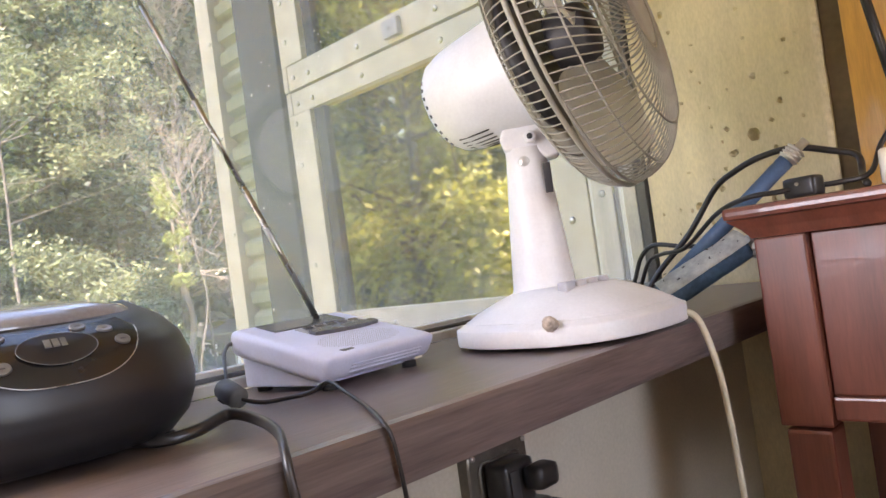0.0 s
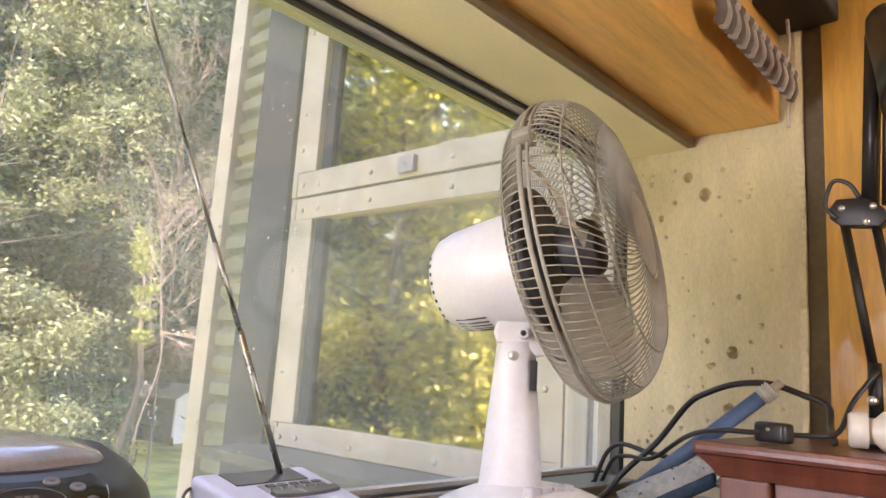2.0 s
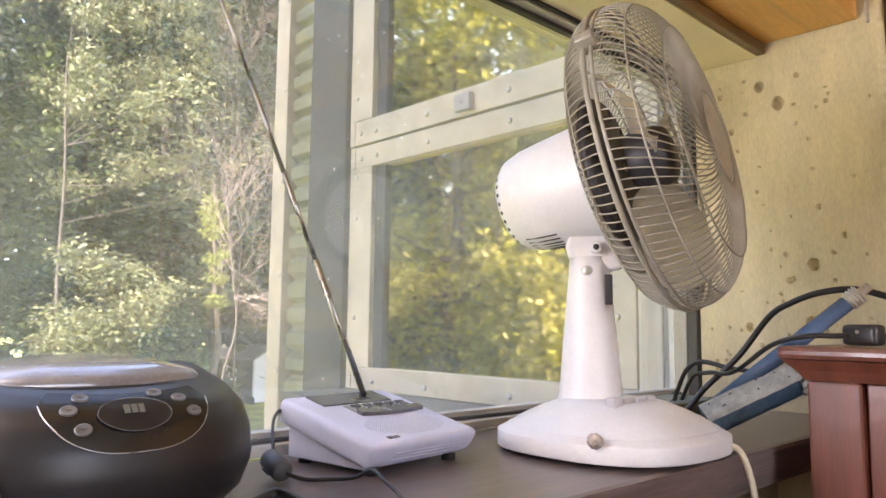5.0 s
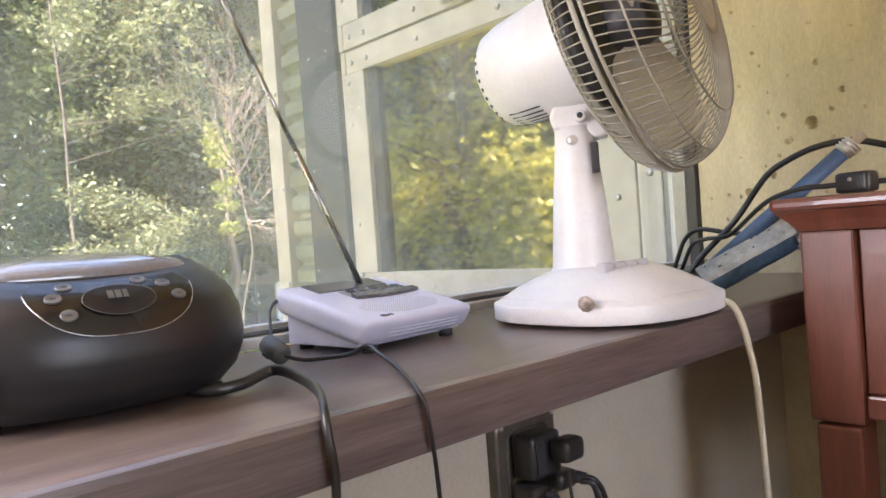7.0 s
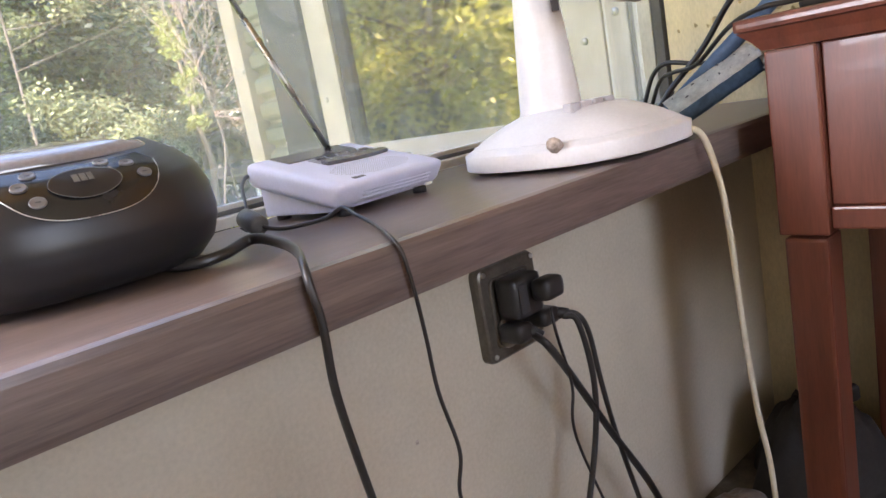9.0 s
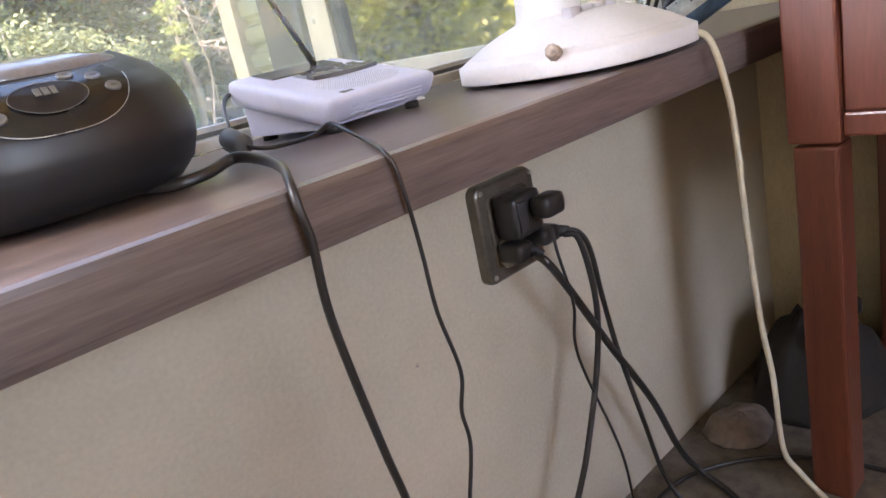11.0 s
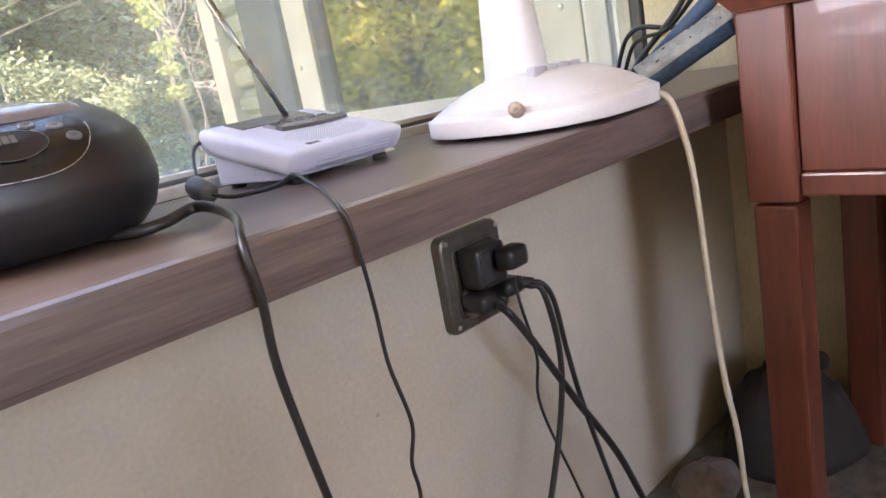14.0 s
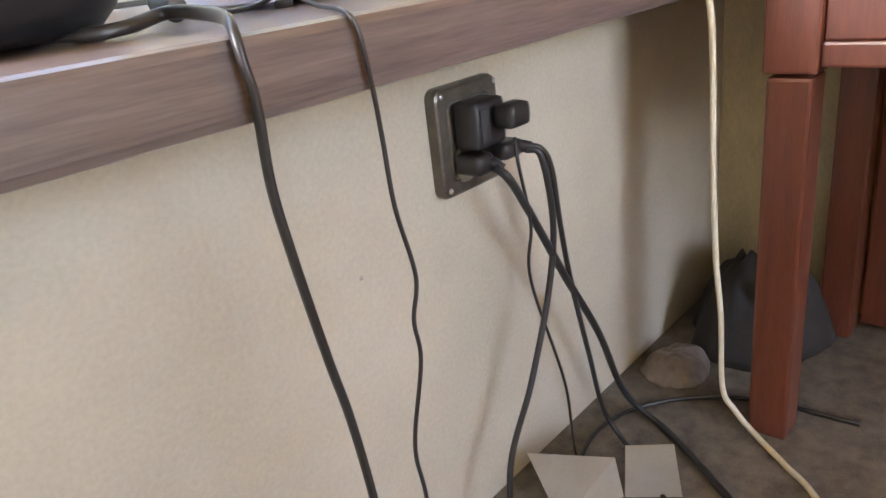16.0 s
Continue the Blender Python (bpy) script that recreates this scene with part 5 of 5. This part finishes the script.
def desk_lamp():
    t = thing("desk_lamp", (1.14, 0.245, DT), "black spring-arm desk lamp clamped to the desk", "lamp")
    foot = Vector((1.14, 0.245, DT))
    part("clamp", box((1.125, 0.225, DT), (1.160, 0.262, DT + 0.035), 0.003), "black_lamp", t)
    part("post", sweep([foot + Vector((0, 0, 0.03)), foot + Vector((0, 0, 0.10))], 0.008, 12), "black_lamp", t)
    part("clamp_screw", lathe([(0.0, 0.008), (0.005, 0.008), (0.006, 0.0)], 12, aim(foot + Vector((-0.016, 0, 0.055)), (-1, 0, 0.1))), "thread", t, "brass clamp screw")
    low, elbow = foot + Vector((0, 0, 0.10)), Vector((1.14, 0.278, 1.194))
    for d in (-0.002, 0.032):
        part("lower_arm", sweep([low + Vector((0, -d, 0)), elbow + Vector((0, -d - 0.008, -0.010))], 0.0055, 4), "black_lamp", t)
    bm = bmesh.new()
    plate = [(0.288, 1.204), (0.279, 1.216), (0.246, 1.215), (0.227, 1.200), (0.222, 1.186), (0.232, 1.176), (0.274, 1.181), (0.287, 1.191)]
    bm.faces.new([bm.verts.new((1.130, y, z)) for y, z in plate])
    grown = bmesh.ops.extrude_face_region(bm, geom=bm.faces[:])
    bmesh.ops.translate(bm, verts=[v for v in grown["geom"] if isinstance(v, bmesh.types.BMVert)], vec=(0.020, 0, 0))
    bmesh.ops.bevel(bm, geom=bm.edges[:], offset=0.002, segments=2, affect="EDGES", profile=0.6)
    el = part("elbow", bm, "black_lamp", t, "flat angular elbow plate")
    for y, z in ((0.273, 1.203), (0.246, 1.184), (0.238, 1.203)):
        part("rivet", lathe([(0.0, 0.003), (0.004, 0.002), (0.0045, 0.0)], 10, aim((1.130, y, z), (-1, 0, 0))), "thread", el)
    part("upper_arm", sweep([Vector((1.14, 0.243, 1.205)), Vector((1.14, 0.232, 1.43))], 0.011, 4), "black_lamp", t)
    part("upper_arm", sweep([Vector((1.14, 0.226, 1.205)), Vector((1.14, 0.216, 1.43))], 0.005, 4), "black_lamp", t)
    part("arm_cord", sweep(smooth_path([(1.13, 0.252, 1.214), (1.128, 0.264, 1.234), (1.128, 0.282, 1.238), (1.128, 0.291, 1.208), (1.130, 0.278, 1.190)]), 0.0028, 8), "cord", t)
    sh = aim((1.10, 0.175, 1.375), (-0.3, -0.5, -0.8))
    part("shade", lathe([(0.02, -0.09), (0.03, -0.07), (0.055, 0.0), (0.075, 0.05), (0.072, 0.05), (0.05, 0.0), (0.0, -0.06)], 28, sh), "black_lamp", t)
    part("shade_arm", sweep([Vector((1.14, 0.232, 1.43)), Vector((1.12, 0.200, 1.44))], 0.006, 8), "bolt", t)


desk_lamp()
sw = thing("inline_switch", (1.02, 0.325, DT), "black inline cord switch lying on the desk", "switch")
body = part("switch_body", box((-0.011, -0.019, 0.001), (0.011, 0.019, 0.024), 0.005, None, Matrix.Translation((1.02, 0.325, DT)) @ Matrix.Rotation(radians(-14), 4, "Z")), "cord", sw)
part("switch_dot", lathe([(0.0, 0.001), (0.0022, 0.001), (0.0022, 0.0)], 10, aim((1.0082, 0.328, DT + 0.016), (-1, 0, 0.1))), "socket", body)
cable("lamp_cord", [(1.128, 0.24, DT + 0.09), (1.10, 0.262, DT + 0.05), (1.06, 0.268, DT + 0.018), (1.035, 0.290, DT + 0.012), (1.02, 0.325, DT + 0.012), (1.008, 0.350, DT + 0.011), (1.0, 0.380, DT + 0.010), (1.03, 0.43, DT - 0.002), (1.08, 0.50, 0.872), (1.13, 0.56, 0.866), (1.16, 0.60, 0.855), (1.17, 0.63, SILL + 0.01), (1.15, 0.645, SILL + 0.005), (1.05, 0.66, SILL + 0.005), (0.95, 0.665, SILL + 0.005)], 0.0030, "cord", "black lamp cord looping from desk to window board")
cable("lamp_cord", [(1.05, 0.270, DT + 0.006), (1.12, 0.290, DT + 0.02), (1.15, 0.300, DT + 0.045), (1.15, 0.329, 0.968), (1.15, 0.370, 0.980), (1.15, 0.413, 0.977), (1.15, 0.45, 0.964), (1.15, 0.480, 0.945), (1.14, 0.520, 0.890), (1.12, 0.560, 0.845), (1.09, 0.585, SILL + 0.006), (1.00, 0.60, SILL + 0.005), (0.95, 0.60, SILL + 0.005)], 0.0042, "cord", "thick black cord arching over the desk")
pb = thing("pill_bottle", (1.075, 0.205, DT), "white plastic bottle lying on the desk", "bottle")
bmx = aim((1.062, 0.238, DT + 0.022), (0.25, -0.95, 0.0))
part("cap", lathe([(0.0, -0.020), (0.017, -0.020), (0.0195, -0.017), (0.0195, -0.001), (0.0, -0.001)], 28, bmx), "bottle", pb, "ribbed white screw cap")
part("bottle_body", lathe([(0.0, 0.0), (0.014, 0.0), (0.014, 0.006), (0.0215, 0.014), (0.0215, 0.06), (0.0, 0.062)], 28, bmx), "bottle", pb)

# ---- blue tube in a foil wrapper, leaning between board and desk ----
bt = thing("blue_tube", (1.02, 0.46, SILL), "blue plastic tube with threaded tip, half wrapped in crumpled foil paper", "tube")
tip, low = Vector((1.095, 0.350, 0.972)), Vector((1.012, 0.505, 0.824))
dirn = (tip - low).normalized()
part("tube", sweep([low, low.lerp(tip, 0.5), low.lerp(tip, 0.93)], 0.0095, 18), "blue", bt)
th = part("threaded_tip", lathe([(0.0100, 0.0), (0.0100, 0.018), (0.0055, 0.019), (0.0055, 0.032), (0.0, 0.033)], 18, aim(low.lerp(tip, 0.925), dirn)), "thread", bt, "white threaded tip")
for k in range(4):
    part("thread_ridge", lathe([(0.0100, 0.002 + 0.0042 * k), (0.0125, 0.004 + 0.0042 * k), (0.0100, 0.0055 + 0.0042 * k)], 18, aim(low.lerp(tip, 0.925), dirn)), "thread", th)


def packet():
    """A torn paper packet: a pale flecked top sheet over a rounded blue side, with crumpled foil at its mouth."""
    rngw = random.Random(5)
    a0, a1 = Vector((0.992, 0.494, SILL + 0.016)), Vector((1.052, 0.412, 0.868))
    d = (a1 - a0).normalized()
    u = Vector((-0.24, -0.80, -0.10))
    u = (u - d * u.dot(d)).normalized()
    w = u.cross(d).normalized()
    if w.z < 0:
        w = -w
    bm = bmesh.new()
    rows, n = 18, 28
    rings = []
    for j in range(rows + 1):
        f = j / rows
        c = a0.lerp(a1, f)
        ring = []
        for k in range(n):
            q = 2 * math.pi * k / n
            f4 = (abs(math.cos(q)) ** 3.5 + abs(math.sin(q)) ** 3.5) ** (-1 / 3.5)
            wob = 1 + 0.035 * noise.noise(Vector((f * 9, math.cos(q) * 2, math.sin(q) * 2)))
            ring.append(bm.verts.new(c + (u * math.cos(q) * 0.0195 + w * math.sin(q) * 0.0145) * f4 * wob))
        rings.append(ring)
    for p, q in zip(rings, rings[1:]):
        for k in range(n):
            bm.faces.new((p[k], p[(k + 1) % n], q[(k + 1) % n], q[k]))
    bm.faces.new(rings[0])
    bm.faces.new(rings[-1])
    part("packet_side", bm, "sleeve", bt, "dusty blue rounded side of the packet")
    bm = bmesh.new()
    rows, cols = 26, 12
    sheet = []
    for j in range(rows + 1):
        f = j / rows * 1.03
        row = []
        for k in range(cols + 1):
            g = k / cols * 2 - 1
            lift = 0.0155 + 0.0012 * noise.noise(Vector((f * 7, g * 2.2, 1.0))) - 0.004 * abs(g) ** 6
            ragged = 0.05 * noise.noise(Vector((g * 3.0, 4.0, 0))) * (j == rows)
            row.append(bm.verts.new(a0.lerp(a1, f + ragged) + u * g * 0.0200 + w * lift))
        sheet.append(row)
    for p, q in zip(sheet, sheet[1:]):
        for k in range(cols):
            bm.faces.new((p[k], p[k + 1], q[k + 1], q[k]))
    bmesh.ops.solidify(bm, geom=bm.faces[:], thickness=0.0008)
    foil = part("paper_sheet", bm, "packet", bt, "pale paper sheet with dark flecks")
    for k in range(15):
        f, g = rngw.uniform(0.04, 0.95), rngw.uniform(-0.85, 0.85)
        p = a0.lerp(a1, f) + u * g * 0.0200 + w * (0.0166 + 0.0012 * noise.noise(Vector((f * 7, g * 2.2, 1.0))))
        e = rngw.uniform(0.0006, 0.0021)
        part("fleck", box((-e, -e * rngw.uniform(0.25, 0.6), -0.0003), (e, e * 0.35, 0.0003), 0, None, aim(p, w, rngw.uniform(0, 3))), "hub", foil, smooth=False)
    bm = bmesh.new()
    bmesh.ops.create_icosphere(bm, subdivisions=3, radius=1)
    at = a1 + d * 0.004 - w * 0.004 + u * 0.006
    for v in bm.verts:
        k = 1 + 0.45 * noise.noise(v.co * 2.6)
        v.co = at + (u * v.co.x * 0.013 + w * v.co.y * 0.014 + d * v.co.z * 0.012) * k
    part("torn_foil", bm, "foil", bt, "crumpled foil at the torn mouth", smooth=False)


packet()
cable("thin_cord", [(1.03, 0.645, SILL + 0.004), (1.10, 0.640, SILL + 0.006), (1.145, 0.626, 0.818), (1.15, 0.620, 0.833), (1.15, 0.604, 0.866), (1.15, 0.580, 0.880), (1.15, 0.538, 0.873), (1.15, 0.494, 0.868), (1.17, 0.44, 0.860), (1.20, 0.41, 0.83), (1.22, 0.42, SILL + 0.004)], 0.0034, "cord", "black cord bent in a loop above the window board")
tagged(part("dark_cloth", box((0.86, 0.622, SILL), (0.99, 0.668, SILL + 0.014), 0.006, None), "dark_cloth"), "dark folded cloth lying behind the fan", "cloth")
tagged(part("flat_board", box((1.00, 0.600, SILL), (1.25, 0.690, SILL + 0.020), 0.003), "grey_lid", smooth=False), "grey-green flat board lying on the window board", "board")


# ---- rope hank on the header ----
def rope():
    t = thing("rope_hank", (1.15, 0.38, 1.45), "braided hank of pale rope hanging along the header beam", "rope")
    a, b = Vector((0.985, 0.380, 1.456)), Vector((1.272, 0.376, 1.446))
    for side in (-1, 1):
        for k in range(19):
            c = a.lerp(b, k / 18)
            pts = [c + Vector((0.014, -0.001, 0.024 * side)), c + Vector((0.005, -0.009, 0.014 * side)), c + Vector((-0.012, -0.011, 0.001 * side))]
            part("strand", sweep(smooth_path(pts, 4), 0.0072, 8), "rope" if k % 2 else "rope_dark", t)
    part("rope_end", sweep(smooth_path([b, b + Vector((0.010, 0.0, -0.012)), b + Vector((0.018, 0.004, -0.038)), b + Vector((0.022, 0.004, -0.066))]), 0.0022, 8), "rope", t)
    part("rope_end", sweep(smooth_path([b + Vector((-0.01, 0, 0.012)), b + Vector((0.0, -0.005, 0.06)), b + Vector((0.01, 0.0, 0.12))]), 0.003, 8), "rope", t)


rope()

tagged(part("mounted_box", box((1.20, 0.312, 1.556), (1.3315, 0.4038, 1.70), 0.005), "post"), "dark box fixed beside the header beam", "box")

# ---- on the carpet ----
def card():
    t = thing("folded_card", (0.80, 0.46, FLOOR), "opened white card folded up on the carpet", "card")
    for pts in ([(0.690, 0.460, 0.003), (0.765, 0.425, 0.003), (0.760, 0.432, 0.058), (0.720, 0.522, 0.052)], [(0.765, 0.424, 0.003), (0.800, 0.372, 0.003), (0.784, 0.375, 0.084), (0.756, 0.417, 0.083)]):
        bm = bmesh.new()
        bm.faces.new([bm.verts.new(Vector((x, y, FLOOR + z))) for x, y, z in pts])
        bmesh.ops.solidify(bm, geom=bm.faces[:], thickness=0.0015)
        part("leaf", bm, "paper", t, smooth=False)


card()


def heap(name, at, size, mat, seed, label, category, folds=5, sharp=0.12):
    """A slumped heap of cloth or film with folds running down its sides."""
    bm = bmesh.new()
    n, rows = 72, 26
    rings = []
    for j in range(rows):
        r = 1 - j / rows
        ring = []
        for k in range(n):
            q = 2 * math.pi * k / n
            w = noise.noise(Vector((math.cos(q) * 1.3, math.sin(q) * 1.3, seed)))
            reach = 1 + 0.22 * w + 0.05 * noise.noise(Vector((math.cos(q) * 4, math.sin(q) * 4, seed + 3)))
            z = size[2] * (1 - r ** 3.0) * (1 + 0.28 * noise.noise(Vector((r * math.cos(q) * 1.8, r * math.sin(q) * 1.8, seed + 7))))
            z += size[2] * sharp * 4 * r * (1 - r) * (1 - 2 * abs(math.sin(folds * 0.5 * q + 2.5 * w + 1.5 * r)))
            z += size[2] * (0.10 + sharp) * (1 - r * r) * abs(noise.noise(Vector((r * math.cos(q) * 4, r * math.sin(q) * 4, seed))))
            ring.append(bm.verts.new(Vector(at) + Vector((size[0] * r * reach * math.cos(q), size[1] * r * reach * math.sin(q), max(0.0005, z)))))
        rings.append(ring)
    for a, b in zip(rings, rings[1:]):
        for k in range(n):
            bm.faces.new((a[k], a[(k + 1) % n], b[(k + 1) % n], b[k]))
    bm.faces.new(rings[-1])
    bm.faces.new(rings[0])
    return tagged(part(name, bm, mat), label, category)


bag = thing("dark_bag", (1.20, 0.43, FLOOR), "dark cloth bag slumped against the wall", "bag")
under(heap("bag_body", (1.195, 0.435, FLOOR), (0.120, 0.095, 0.125), "dark_cloth", 3, "", "", 6, 0.09), bag)
part("strap", sweep(smooth_path([(1.13, 0.40, FLOOR + 0.10), (1.12, 0.385, FLOOR + 0.15), (1.17, 0.375, FLOOR + 0.165), (1.23, 0.39, FLOOR + 0.12)]), 0.006, 8, 1.8), "dark_cloth", bag)
part("scuff", box((0.545, WALL - 0.0006, 0.573), (0.5485, WALL - 0.0001, 0.577), 0), "stain", bpy.data.objects["wall_window_lower"], smooth=False)
heap("plastic_bag", (1.045, 0.490, FLOOR), (0.060, 0.045, 0.028), "plastic_bag", 8, "crumpled brownish plastic bag on the carpet", "bag", 5, 0.05)
cable("floor_cord", [(0.70, 0.42, FLOOR + 0.005), (0.80, 0.50, FLOOR + 0.005), (0.90, 0.50, FLOOR + 0.005), (0.98, 0.44, FLOOR + 0.005), (1.02, 0.36, FLOOR + 0.005), (1.03, 0.25, FLOOR + 0.005)], 0.0032, "cord", "black cord looped on the carpet")
